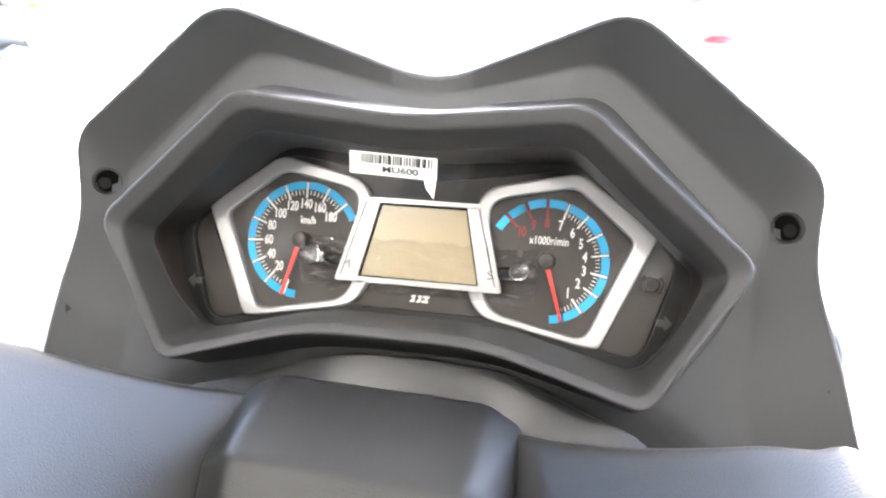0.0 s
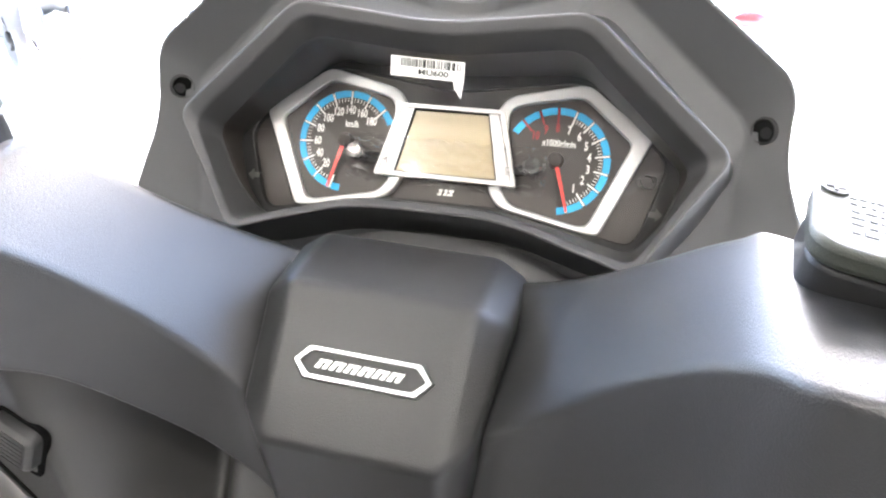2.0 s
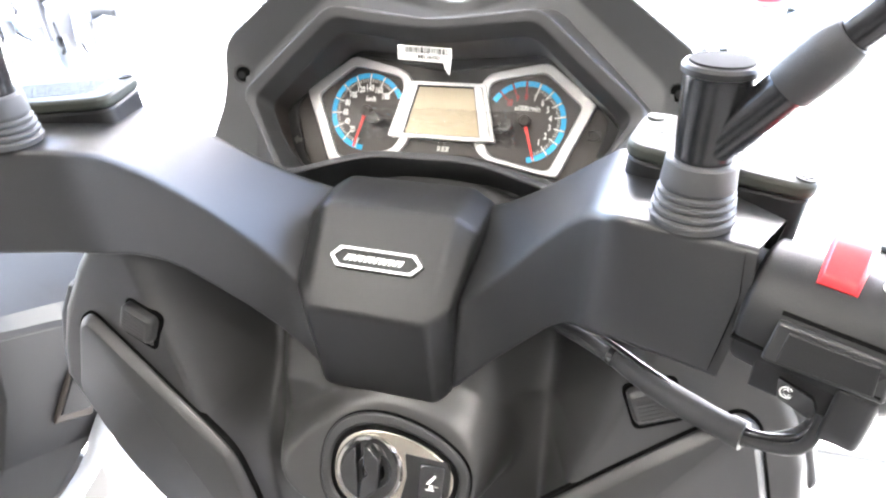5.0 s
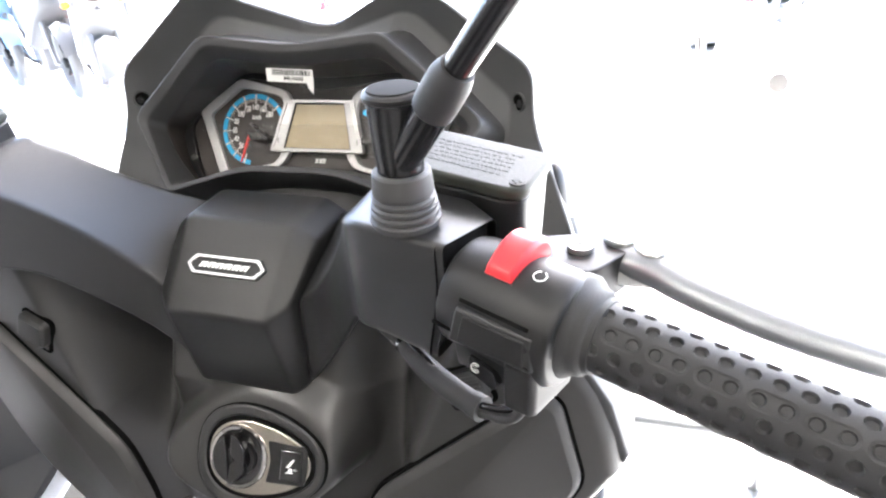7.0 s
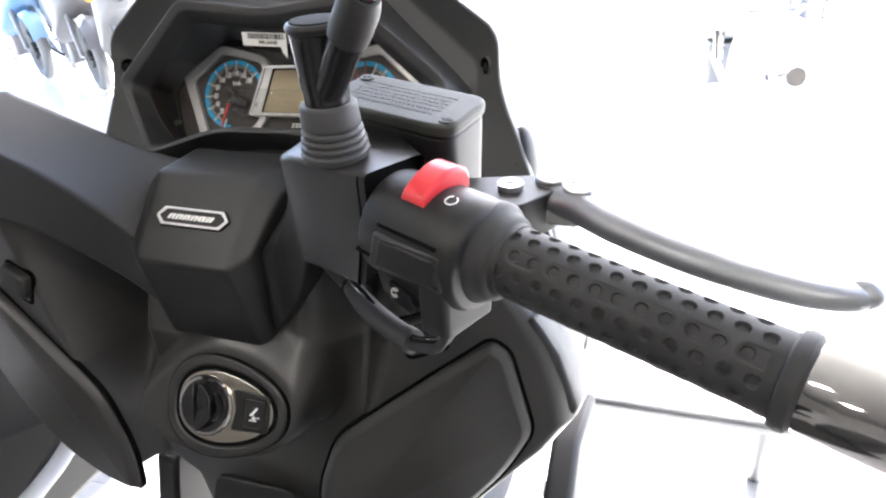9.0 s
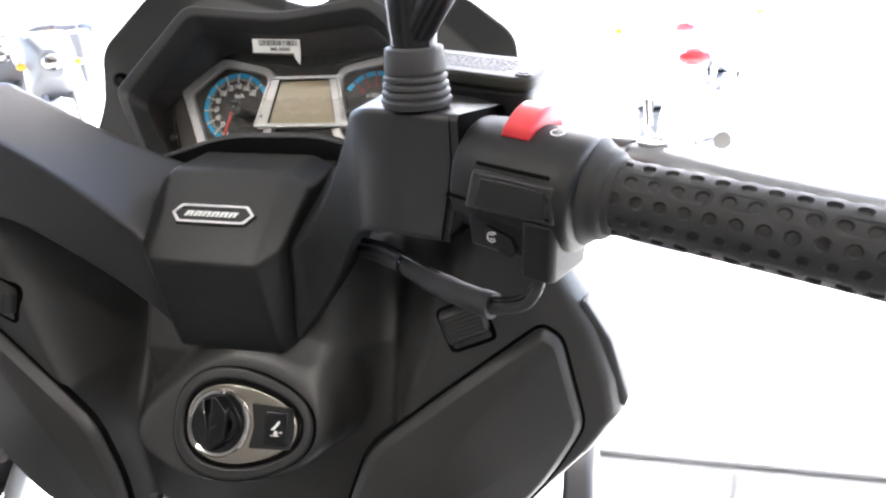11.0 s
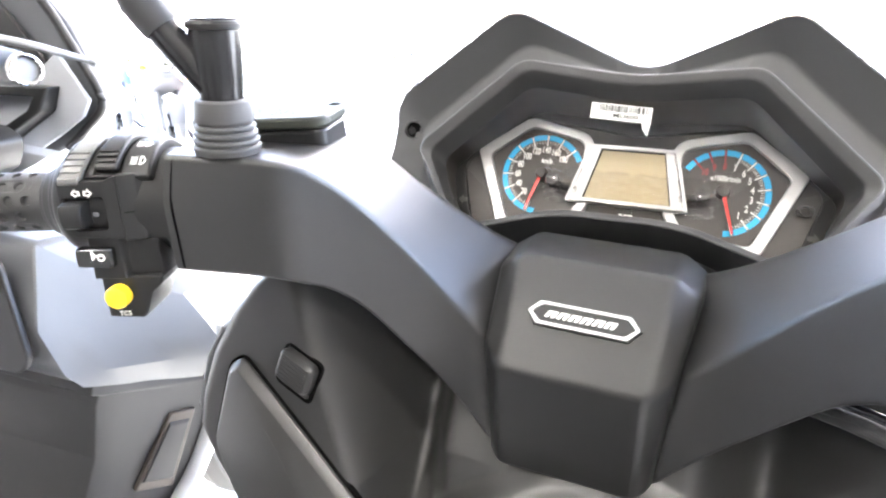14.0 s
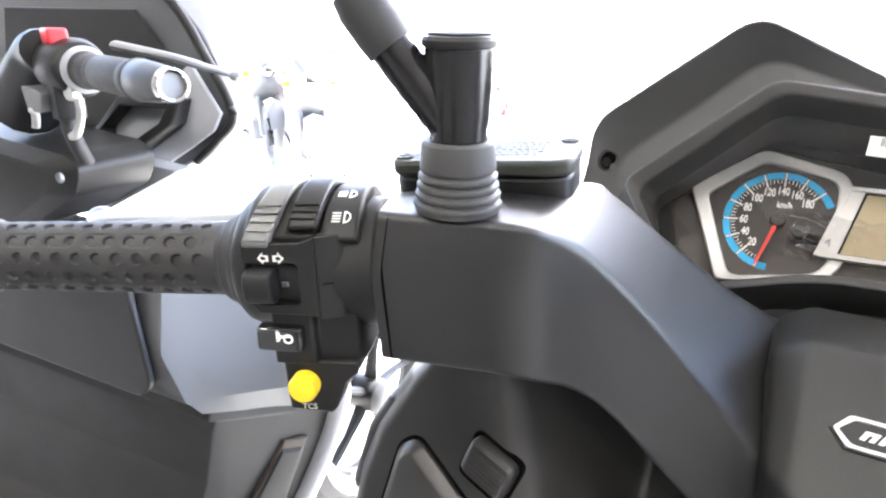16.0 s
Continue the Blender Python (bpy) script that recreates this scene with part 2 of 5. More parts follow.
# Unseen walls close the place; the east one also holds side light back
for nm, c, s in (("wall_south", (-1.8, -8.1, 1.7), (4.4, 0.1, 1.7)), ("wall_east", (2.5, -3.7, 1.7), (0.1, 4.3, 1.7)), ("wall_west", (-6.1, -3.75, 1.7), (0.1, 4.25, 1.7))):
    w = part(nm, block(c, *s), WALL, None, "unseen plain grey wall closing the showroom and its light", bevel=0.004)
    tagged(w, category="wall", kind="structure")
# Unseen ceiling, reaching forward to keep sun and high sky off the scooter
ceiling = part("ceiling", block((-1.8, -2.4, 3.46), 4.4, 5.8, 0.06), CEILING, None, "unseen pale grey ceiling that keeps sun off the scooter")
tagged(ceiling, category="ceiling", kind="structure")

# ---- the scooter ----
from mathutils.bvhtree import BVHTree

scooter = thing("scooter", (0, 0.45, 0), "black maxi scooter with twin dial dashboard, standing on the showroom floor", "scooter")

# the steering is turned a little to the right
HB = Matrix.Translation((0, 0.13, 1.05)) @ pose(0, 0, 0, 0, 0.95, -1.4) @ Matrix.Translation((0, -0.13, -1.05))
# plane of the dials: x across, y up the face, z towards the rider
PN = V(0, -0.879, 0.477)
PM = Matrix(((1, 0, 0, 0), (0, 0.477, -0.879, 0.3007), (0, 0.879, 0.477, 1.1028), (0, 0, 0, 1)))


def P(u, v, w):
    return PM @ V(u, v, w)


def hump_at(x, c, w=0.016):
    return math.exp(-((x - c) / w) ** 2)


def half_ring(pts, r, k=4):
    return rounded(mirrored(pts), list(r) + [q for q, p in reversed(list(zip(r, pts))) if abs(p[0]) > 1e-6], k)


# cowl round the dashboard: outer lip, bowl, then the foot of the instrument hood
lip = half_ring([(0, 0.348, 1.181), (0.0955, 0.2975, 1.2275), (0.1885, 0.296, 1.158), (0.190, 0.288, 1.115), (0.208, 0.278, 1.075), (0.2688, 0.240, 0.9135), (0.06, 0.22, 0.88)], [0.025, 0.016, 0.014, 0.02, 0.02, 0.02, 0.02], 5)
back = [p + V(0, 0.05, -0.012) + V(-p.x * 0.05, 0, 0) for p in lip]
edge = [p + V(0, 0.010, -0.001) for p in lip]
foot7 = half_ring([P(0, 0.063, 0.016), P(0.081, 0.073, 0.028), P(0.156, 0.003, 0.010), P(0.148, -0.016, 0.012), P(0.134, -0.040, 0.012), P(0.111, -0.063, 0.020), P(0.042, -0.044, 0.02)], [0.02, 0.012, 0.012, 0.02, 0.02, 0.012, 0.02], 5)
foot = half_ring([P(0, 0.070, 0.018), P(0.089, 0.085, 0.015), P(0.172, 0.004, -0.004), P(0.153, -0.036, -0.004), P(0.120, -0.075, 0.004), P(0.042, -0.055, 0.01)], [0.02, 0.012, 0.012, 0.02, 0.012, 0.02], 5)
bowl = [p.lerp(q, 0.55) + V(0, 0.012, 0) for p, q in zip(lip, foot7)]
cowl_bm = loft([back, edge, lip, bowl, foot7], caps=(False, False))
cowl_tree = BVHTree.FromBMesh(cowl_bm)
part("front_cowl", cowl_bm, COWL, scooter, "matt black cowl rising in two peaks behind the dials", bevel=0.004, limit=20)

rim_o = half_ring([P(0, 0.0575, 0.064), P(0.0785, 0.0640, 0.071), P(0.1575, 0.003, 0.045), P(0.1350, -0.029, 0.050), P(0.1135, -0.0635, 0.0535), P(0.041, -0.0420, 0.0565)], [0.02, 0.009, 0.010, 0.004, 0.008, 0.02], 5)
rim_i = half_ring([P(0, 0.0505, 0.0625), P(0.0748, 0.0568, 0.0690), P(0.1475, -0.0005, 0.0430), P(0.1310, -0.0275, 0.0465), P(0.1118, -0.0580, 0.0500), P(0.041, -0.0370, 0.0535)], [0.02, 0.008, 0.009, 0.004, 0.007, 0.02], 5)


def lens_w(v):
    return 0.0255 + 0.5 * v


lens_pts = [(0, 0.0440, 0.0510), (0.0740, 0.0508, 0.0560), (0.1405, -0.0035, 0.0290), (0.1300, -0.0330, 0.0185), (0.1148, -0.0525, 0.0098), (0.043, -0.0352, 0.0100)]
lens_r = [0.02, 0.010, 0.008, 0.010, 0.008, 0.02]
ledge_ring = half_ring([P(*p) for p in lens_pts], lens_r, 5)
lens_ring = half_ring([P(u, v, lens_w(v)) for u, v in ((0, 0.0460), (0.074, 0.0500), (0.1400, -0.0020), (0.1305, -0.0335), (0.1150, -0.0520), (0.043, -0.0360))], lens_r, 5)
sill_ring = half_ring([P(u * 0.995, v * 0.99, w - 0.0015) for u, v, w in lens_pts], lens_r, 5)
floor_ring = half_ring([P(0, 0.0460, -0.004), P(0.078, 0.0520, -0.004), P(0.1400, -0.0020, -0.004), P(0.1310, -0.0340, -0.004), P(0.1155, -0.0535, -0.004), P(0.043, -0.0375, -0.004)], lens_r, 5)
hood = part("instrument_hood", loft([foot, [p.lerp(q, 0.55) - PN * 0.004 for p, q in zip(foot, rim_o)], rim_o, rim_i, ledge_ring, sill_ring], caps=(False, False)), HOOD, scooter, "black angular hood framing the dials", bevel=0.0022, limit=18)
part("instrument_well", loft([sill_ring, [p.lerp(q, 0.5) for p, q in zip(sill_ring, floor_ring)], floor_ring], caps=(False, False)), DIAL, hood, "brown-black wall round the dials")
for s in (-1, 1):
    at = cowl_tree.ray_cast(V(s * 0.1765, 0.0, 1.20), V(0, 0.294, -0.068).normalized())[0]
    nrm = V(-0.69 * s, -0.72, 0.1).normalized()
    M = Matrix.Translation(at) @ V(0, 0, 1).rotation_difference(nrm).to_matrix().to_4x4()
    # Black disc laid on the cowl paints the shade of a hole
    part("screw_hole_shade", disc((0, 0), 0.0062, -0.004, 0.0005, M, 28), GAP, hood)
    part("hole_rim", lathe([(0.0, 0.0062), (0.0009, 0.0064), (0.0009, 0.0072), (-0.001, 0.0080)], M @ pose(0, 0, 0, 0, -90, 0), 32, (False, False)), PLASTIC, hood)
    part("screw", joined([disc((0.0010 * s, -0.0018), 0.0032, -0.002, 0.0007, M, 20), block((0.001 * s, -0.0018, 0.0007), 0.0022, 0.0004, 0.0002, M), block((0.001 * s, -0.0018, 0.0007), 0.0004, 0.0022, 0.0002, M)]), PLASTIC2, hood)

for s in (-1, 1):
    part("cowl_ear", sphere((s * 0.2055, 0.298, 1.050), (0.014, 0.024, 0.032), 28), PLASTIC2, scooter)
    part("side_fairing", loft([rounded([V(s * x, y, z) for x, y in ((0.196, 0.296), (0.222 + 0.02 * k, 0.290), (0.232 + 0.02 * k, 0.345), (0.190, 0.352))], 0.008, 4) for z, k in ((0.95, 1.0), (1.0, 0.55), (1.032, 0.1), (1.036, 0.0))]), PALEPANEL, scooter, "pale grey side fairing below the cowl")

# dashboard: dark base, two framed dials, a screen between them
dash = part("instrument_panel", prism(rounded(mirrored([(0, 0.062), (0.092, 0.066), (0.158, 0.0), (0.125, -0.058), (0.043, -0.046)]), 0.01, 3), -0.010, -0.002, PM), DIAL, scooter, "brown-black instrument panel with twin dials and a screen")
step = part("panel_step", ringplate(rounded(mirrored([(0, 0.061), (0.09, 0.064), (0.15, 0.004), (0.126, -0.056), (0.043, -0.045)]), 0.01, 4), rounded(mirrored([(0, 0.036), (0.078, 0.0475), (0.132, 0.004), (0.1165, -0.0475), (0.043, -0.0325)]), 0.01, 4), -0.002, 0.0015, PM), PLASTIC2, dash, bevel=0.0008)

dial_out = [(0.0290, 0.0275), (0.0345, 0.0355), (0.0810, 0.0458), (0.1212, 0.0160), (0.0960, -0.0430), (0.0868, -0.0427), (0.0340, -0.0325), (0.0268, -0.0205)]
dial_in = [(0.0360, 0.0250), (0.0400, 0.0300), (0.0790, 0.0378), (0.1098, 0.0124), (0.0890, -0.0370), (0.0838, -0.0386), (0.0410, -0.0298), (0.0350, -0.0200)]
RO, RI = [0.003, 0.008, 0.006, 0.004, 0.003, 0.006, 0.008, 0.005], [0.003, 0.008, 0.005, 0.004, 0.004, 0.004, 0.006, 0.004]


def flip(pts, s):
    return [(s * p[0], p[1]) for p in pts]


def arc_band(c, r0, r1, a0, a1, h0, h1, M, step=3.0):
    n = max(2, int(abs(a1 - a0) / step))
    an = [radians(a0 + (a1 - a0) * i / n) for i in range(n + 1)]
    poly = [(c[0] + r1 * math.cos(a), c[1] + r1 * math.sin(a)) for a in an] + [(c[0] + r0 * math.cos(a), c[1] + r0 * math.sin(a)) for a in reversed(an)]
    return prism(poly, h0, h1, M)


def tick(c, r0, r1, a, wide, M, h=0.0006):
    a = radians(a)
    T = M @ Matrix.Translation((c[0], c[1], 0)) @ Matrix.Rotation(a, 4, "Z")
    return block(((r0 + r1) / 2, 0, h), (r1 - r0) / 2, wide / 2, 0.0002, T)


def dial(side, c, a0, step, count, numbers, unit, red_from, unit_at):
    frame_ob = part("dial_frame", ringplate(rounded(flip(dial_out, side), RO, 4), rounded(flip(dial_in, side), RI, 4), -0.002, 0.0042, PM), SILVER, scooter, "brushed silver angular frame round a dial", bevel=0.0012)
    part("dial_face", prism(rounded(flip(dial_in, side), RI, 4), -0.002, 0.0003, PM), DIAL, frame_ob)
    bands, ticks, minor, reds = [], [], [], []
    sgn = 1 if step > 0 else -1
    for i in range(count):
        a = a0 + i * step
        bands.append(arc_band(c, 0.0280, 0.0322, a + sgn * 1.6, a + step - sgn * 1.6, 0.0004, 0.0006, PM))
        (reds if red_from is not None and i >= red_from else ticks).append(tick(c, 0.0232, 0.0318, a, 0.0010, PM))
        for j in range(1, 5):
            if red_from is None or i < red_from - 1:
                minor.append(tick(c, 0.0250, 0.0275, a + step * j / 5, 0.0004 if j != 2 else 0.0005, PM))
    a = a0 + count * step
    (reds if red_from is not None else ticks).append(tick(c, 0.0232, 0.0318, a, 0.0010, PM))
    bands.append(arc_band(c, 0.0280, 0.0322, a + sgn * 1.6, a + step * 0.75, 0.0004, 0.0006, PM))
    bands.append(arc_band(c, 0.0280, 0.0322, a0 - sgn * 1.6, a0 - step * 0.5, 0.0004, 0.0006, PM))
    part("blue_scale_band", joined(bands), BLUE, frame_ob, "sky blue segmented scale band", smooth=False)
    part("scale_ticks", joined(ticks), WHITE, frame_ob, smooth=False)
    part("minor_ticks", joined(minor), WHITE, frame_ob, smooth=False)
    if reds:
        part("red_ticks", joined(reds), DARKRED, frame_ob, smooth=False)
    for i, txt in numbers:
        a = radians(a0 + i * step)
        M = PM @ Matrix.Translation((c[0] + 0.0198 * math.cos(a), c[1] + 0.0198 * math.sin(a), 0.0006))
        redn = red_from is not None and i >= red_from
        part("numeral", words(txt, 0.0072, M, 0.0001, squeeze=0.66, bold=0.00018), DARKRED if redn else WHITE, frame_ob, smooth=False)
    part("unit_lettering", words(unit, 0.0058, PM @ Matrix.Translation((*unit_at, 0.0006)), 0.0001, squeeze=0.75, bold=0.0001), WHITE, frame_ob, smooth=False)
    T = PM @ Matrix.Translation((c[0], c[1], 0)) @ Matrix.Rotation(radians(a0), 4, "Z")
    needle = part("needle", loft([[T @ V(0.003, -0.0012, z), T @ V(0.0315, -0.0007, z), T @ V(0.0315, 0.0007, z), T @ V(0.003, 0.0012, z)] for z in (0.0045, 0.0055)]), RED, frame_ob, "red pointer needle")
    part("needle_cap", lathe([(0.0004, 0.0048), (0.005, 0.0046), (0.0068, 0.0038), (0.0074, 0.002)], PM @ Matrix.Translation((c[0], c[1], 0)) @ pose(0, 0, 0, 0, -90, 0), 28), DIAL, frame_ob)
    # trip button stem and knob reaching towards the screen
    K = PM @ Matrix.Translation((side * 0.0538, -0.0075, 0))
    part("trip_knob", lathe([(0.0, 0.0056), (0.012, 0.0056), (0.020, 0.0052), (0.0215, 0.0045), (0.0215, 0.0030), (0.0205, 0.0029)], K @ pose(0, 0, 0, 0, -90, 0), 28), SMOKE, frame_ob, "smoky clear-capped push knob")
    part("knob_arm", tube([PM @ V(side * 0.054, -0.0075, 0.004), PM @ V(side * 0.047, -0.0085, 0.004), PM @ V(side * 0.041, -0.009, 0.004)], 0.0032, 10, 3), PLASTIC2, frame_ob)
    return frame_ob


dial(-1, (-0.0660, 0.0003), 254.3, -23.5, 9, [(i, str(20 * i)) for i in range(1, 10)], "km/h", None, (-0.0640, 0.0112))
dial(1, (0.0663, -0.0007), -72.3, 20.6, 10, [(i, str(i)) for i in range(1, 11)], "x1000r/min", 8, (0.0671, 0.0098))

screen = part("screen_frame", ringplate(rounded([(-0.0318, 0.0258), (0.0330, 0.0258), (0.0448, -0.0193), (-0.0440, -0.0193)], 0.0015, 3), rounded([(-0.0300, 0.0233), (0.0312, 0.0233), (0.0418, -0.0165), (-0.0410, -0.0165)], 0.0008, 3), 0.0, 0.0085, PM), SILVER, scooter, "silver trapezoid frame of the display screen", bevel=0.0006)
part("screen", prism([(-0.0225, 0.0235), (0.0245, 0.0235), (0.0328, -0.0168), (-0.0312, -0.0168)], 0.0, 0.0058, PM), LCD, screen, "blank amber-grey liquid crystal screen", smooth=False)
part("screen_border", ringplate([(-0.0232, 0.0236), (0.0254, 0.0236), (0.0338, -0.0169), (-0.0320, -0.0169)], [(-0.0215, 0.0222), (0.0236, 0.0222), (0.0318, -0.0158), (-0.0302, -0.0158)], 0.004, 0.0064, PM), GAP, screen, smooth=False)
for s, ch in ((-1, "M"), (1, "S")):
    pts = [(s * 0.0300, 0.0234), (s * 0.0232 + 0.0006, 0.0234), (s * 0.0322 + 0.0005, -0.0167), (s * 0.0412, -0.0167)]
    plate = part("side_plate", prism(pts, 0.0, 0.0072, PM), SILVER, screen, "satin silver plate beside the screen", bevel=0.0004)
    part("key_letter", words(ch, 0.007, PM @ Matrix.Translation((s * 0.0385, -0.0105, 0.0074)), 0.0001), GREYPRINT, screen, smooth=False)
# maker's mark under the screen, as plain slanted bars
for i, w in enumerate((0.0022, 0.0020, 0.0034)):
    S = PM @ Matrix.Translation((-0.0022 + i * 0.0034, -0.0262, 0.0006)) @ Matrix(((1, 0.25, 0, 0), (0, 1, 0, 0), (0, 0, 1, 0), (0, 0, 0, 1)))
    part("maker_mark", joined([block((0, 0.0013, -0.001), w / 2, 0.0006, 0.0006, S), block((0, -0.0013, -0.001), w / 2, 0.0006, 0.0006, S), block((0.0004, 0, -0.001), 0.0006, 0.0014, 0.0006, S)]), WHITE, dash, smooth=False)
# unlit telltales: turn arrows and round lamps
for s in (-1, 1):
    A = PM @ Matrix.Translation((s * 0.127, -0.027, 0.0)) @ Matrix.Diagonal((s, 1, 1, 1))
    part("turn_telltale", prism([(0.004, 0), (0, 0.004), (0, 0.0018), (-0.004, 0.0018), (-0.004, -0.0018), (0, -0.0018), (0, -0.004)], -0.002, 0.0018, A), GREYPRINT, dash, smooth=False)
c0 = (0.1205, -0.008)
part("round_telltale", joined([arc_band(c0, 0.0034, 0.0040, 0, 358, -0.002, 0.0018, PM, 12), arc_band(c0, 0.0050, 0.0056, -45, 45, -0.002, 0.0018, PM, 12), arc_band(c0, 0.0050, 0.0056, 135, 225, -0.002, 0.0018, PM, 12)]), GREYPRINT, dash, smooth=False)

# clear cover over the dials, with its barcode sticker and a creased protective film
lens = part("clear_cover", loft([lens_ring], caps=(False, True)), LENS, scooter, "clear plastic cover over the dials", smooth=False)
lens.visible_shadow = False
LMAT = Matrix(((1, 0, 0, 0), (0, 0.8944, -0.4472, 0), (0, 0.4472, 0.8944, 0), (0, 0, 0, 1)))
LM = PM @ Matrix.Translation((0, 0, 0.0255)) @ LMAT
ST = LM @ Matrix.Translation((-0.0085, 0.0415, 0.0008)) @ Matrix.Rotation(radians(-2.5), 4, "Z")
sticker = part("barcode_sticker", prism([(-0.0205, 0.0065), (0.0215, 0.0065), (0.0215, -0.0035), (0.0205, -0.0135), (0.0165, -0.0085), (0.0155, -0.0044), (-0.0205, -0.0044)], 0, 0.0003, ST), PAPER, scooter, "white barcode sticker peeling at a corner", smooth=False)
rng = random.Random(4)
x, bars = -0.0145, []
while x < 0.0195:
    w = rng.choice((0.0005, 0.0007, 0.0012))
    bars.append(block((x, 0.0036, 0.0004), w / 2, 0.0022, 0.0001, ST))
    x += w + rng.choice((0.0004, 0.0005, 0.0007))
for bar in bars:
    part("barcode_bar", bar, INK, sticker, smooth=False)
part("code_lettering", words("MU600", 0.0042, ST @ Matrix.Translation((0.004, -0.0013, 0.0004)), 0.0001, squeeze=1.4, bold=0.0001), INK, sticker, smooth=False)


# creased clear film left on the screen and the knobs
rows, nu, nv = [], 90, 36
for j in range(nv + 1):
    row = []
    for i in range(nu + 1):
        u, v = -0.060 + 0.122 * i / nu, -0.024 + 0.028 * j / nv
        k1 = noise.noise(V(u * 70, v * 150 + u * 30, 3.1))
        k2 = noise.noise(V(u * 190, v * 260, 8.7))
        tent = 0.0115 + 0.012 * max(hump_at(u, -0.054), hump_at(u, 0.054)) * hump_at(v * 1.4, -0.0105)
        row.append(P(u, v + 0.002 * k2, tent + 0.0018 * (1 - abs(k1) * 3) + 0.0009 * k2))
    rows.append(row)
film = part("protective_film", loft(rows, closed=False, caps=(False, False)), FILM, scooter, "creased clear protective film over the screen")
film.visible_shadow = False


# ---- handlebar cover ----
rows = []
for y, z, hw, cy, cz, cx, dx, dy, dz in (
        (0.160, 0.956, 0.0380, 0.165, 0.957, 0.0440, 0.050, 0.190, 0.960),
        (0.1215, 0.9630, 0.0405, 0.1300, 0.9665, 0.0475, 0.056, 0.165, 0.972),
        (0.1060, 1.0385, 0.0395, 0.1195, 1.0455, 0.0520, 0.060, 0.160, 1.038),
        (0.1570, 1.0876, 0.0435, 0.1620, 1.0755, 0.0585, 0.060, 0.185, 1.050),
        (0.2060, 1.0870, 0.0450, 0.2060, 1.0770, 0.0600, 0.064, 0.215, 1.055),
        (0.2260, 1.0450, 0.0420, 0.2250, 1.0400, 0.0560, 0.060, 0.224, 1.020)):
    rows.append([HB @ V(-dx, dy, dz), HB @ V(-cx, cy, cz), HB @ V(-hw, y, z), HB @ V(hw, y, z), HB @ V(cx, cy, cz), HB @ V(dx, dy, dz)])
hub = part("handlebar_hub_cover", loft(rows, closed=False, caps=(False, False)), HUBPL, scooter, "faceted black cover at the middle of the handlebar", bevel=0.0042, seg=5, limit=12)

ap = [(-0.150, 0.985), (-0.123, 1.032), (-0.089, 1.047), (-0.035, 1.068), (0.0, 1.072), (0.035, 1.070), (0.053, 1.067), (0.089, 1.050), (0.123, 1.032), (0.150, 0.985)]
apron = [[V(x, y, z + dz) for x, z in [(p.x, p.y) for p in spline([V(*q) for q in ap], 5)]] for y, dz in ((0.262, -0.03), (0.253, -0.004), (0.2475, 0.0), (0.243, -0.003), (0.222, -0.022), (0.200, -0.060))]
part("dash_apron", loft(apron, closed=False, caps=(False, False)), PLASTIC, scooter, "black apron between the dials and the handlebar")

# name badge: silver outline, dark ground, plain slanted bars
BM = Matrix.Translation(HB @ V(0, 0.1311, 1.0639)) @ HB.to_3x3().to_4x4() @ pose(0, 0, 0, 42.7, 0, 0)
bo = [(-0.0308, 0.0), (-0.0250, 0.0068), (0.0250, 0.0068), (0.0308, 0.0), (0.0250, -0.0068), (-0.0250, -0.0068)]
bi = [(p[0] * 0.928, p[1] * 0.76) for p in bo]
badge = part("badge", ringplate(rounded(bo, 0.001, 2), rounded(bi, 0.001, 2), -0.001, 0.0016, BM), SILVER, scooter, "dark hexagonal name badge edged in silver", bevel=0.0003)
part("badge_ground", prism(bi, -0.001, 0.0008, BM), INK, badge, smooth=False)
part("badge_edge", ringplate([(p[0] * 1.03, p[1] * 1.11) for p in bo], bo, -0.001, 0.0009, BM), INK, badge, smooth=False)
SH = BM @ Matrix(((1, 0.55, 0, 0), (0, 1, 0, 0), (0, 0, 1, 0), (0, 0, 0, 1)))
for i in range(6):
    x = -0.0198 + i * 0.0065
    for x0, x1, z0, z1 in ((0.0, 0.0020, -0.0021, 0.0018), (0.0020, 0.0036, 0.0006, 0.0018), (0.0034, 0.0052, -0.0021, 0.0018)):
        part("badge_bar", prism([(x + x0, z0), (x + x1, z0), (x + x1, z1), (x + x0, z1)], 0.0007, 0.0013, SH), WHITE, badge, smooth=False)

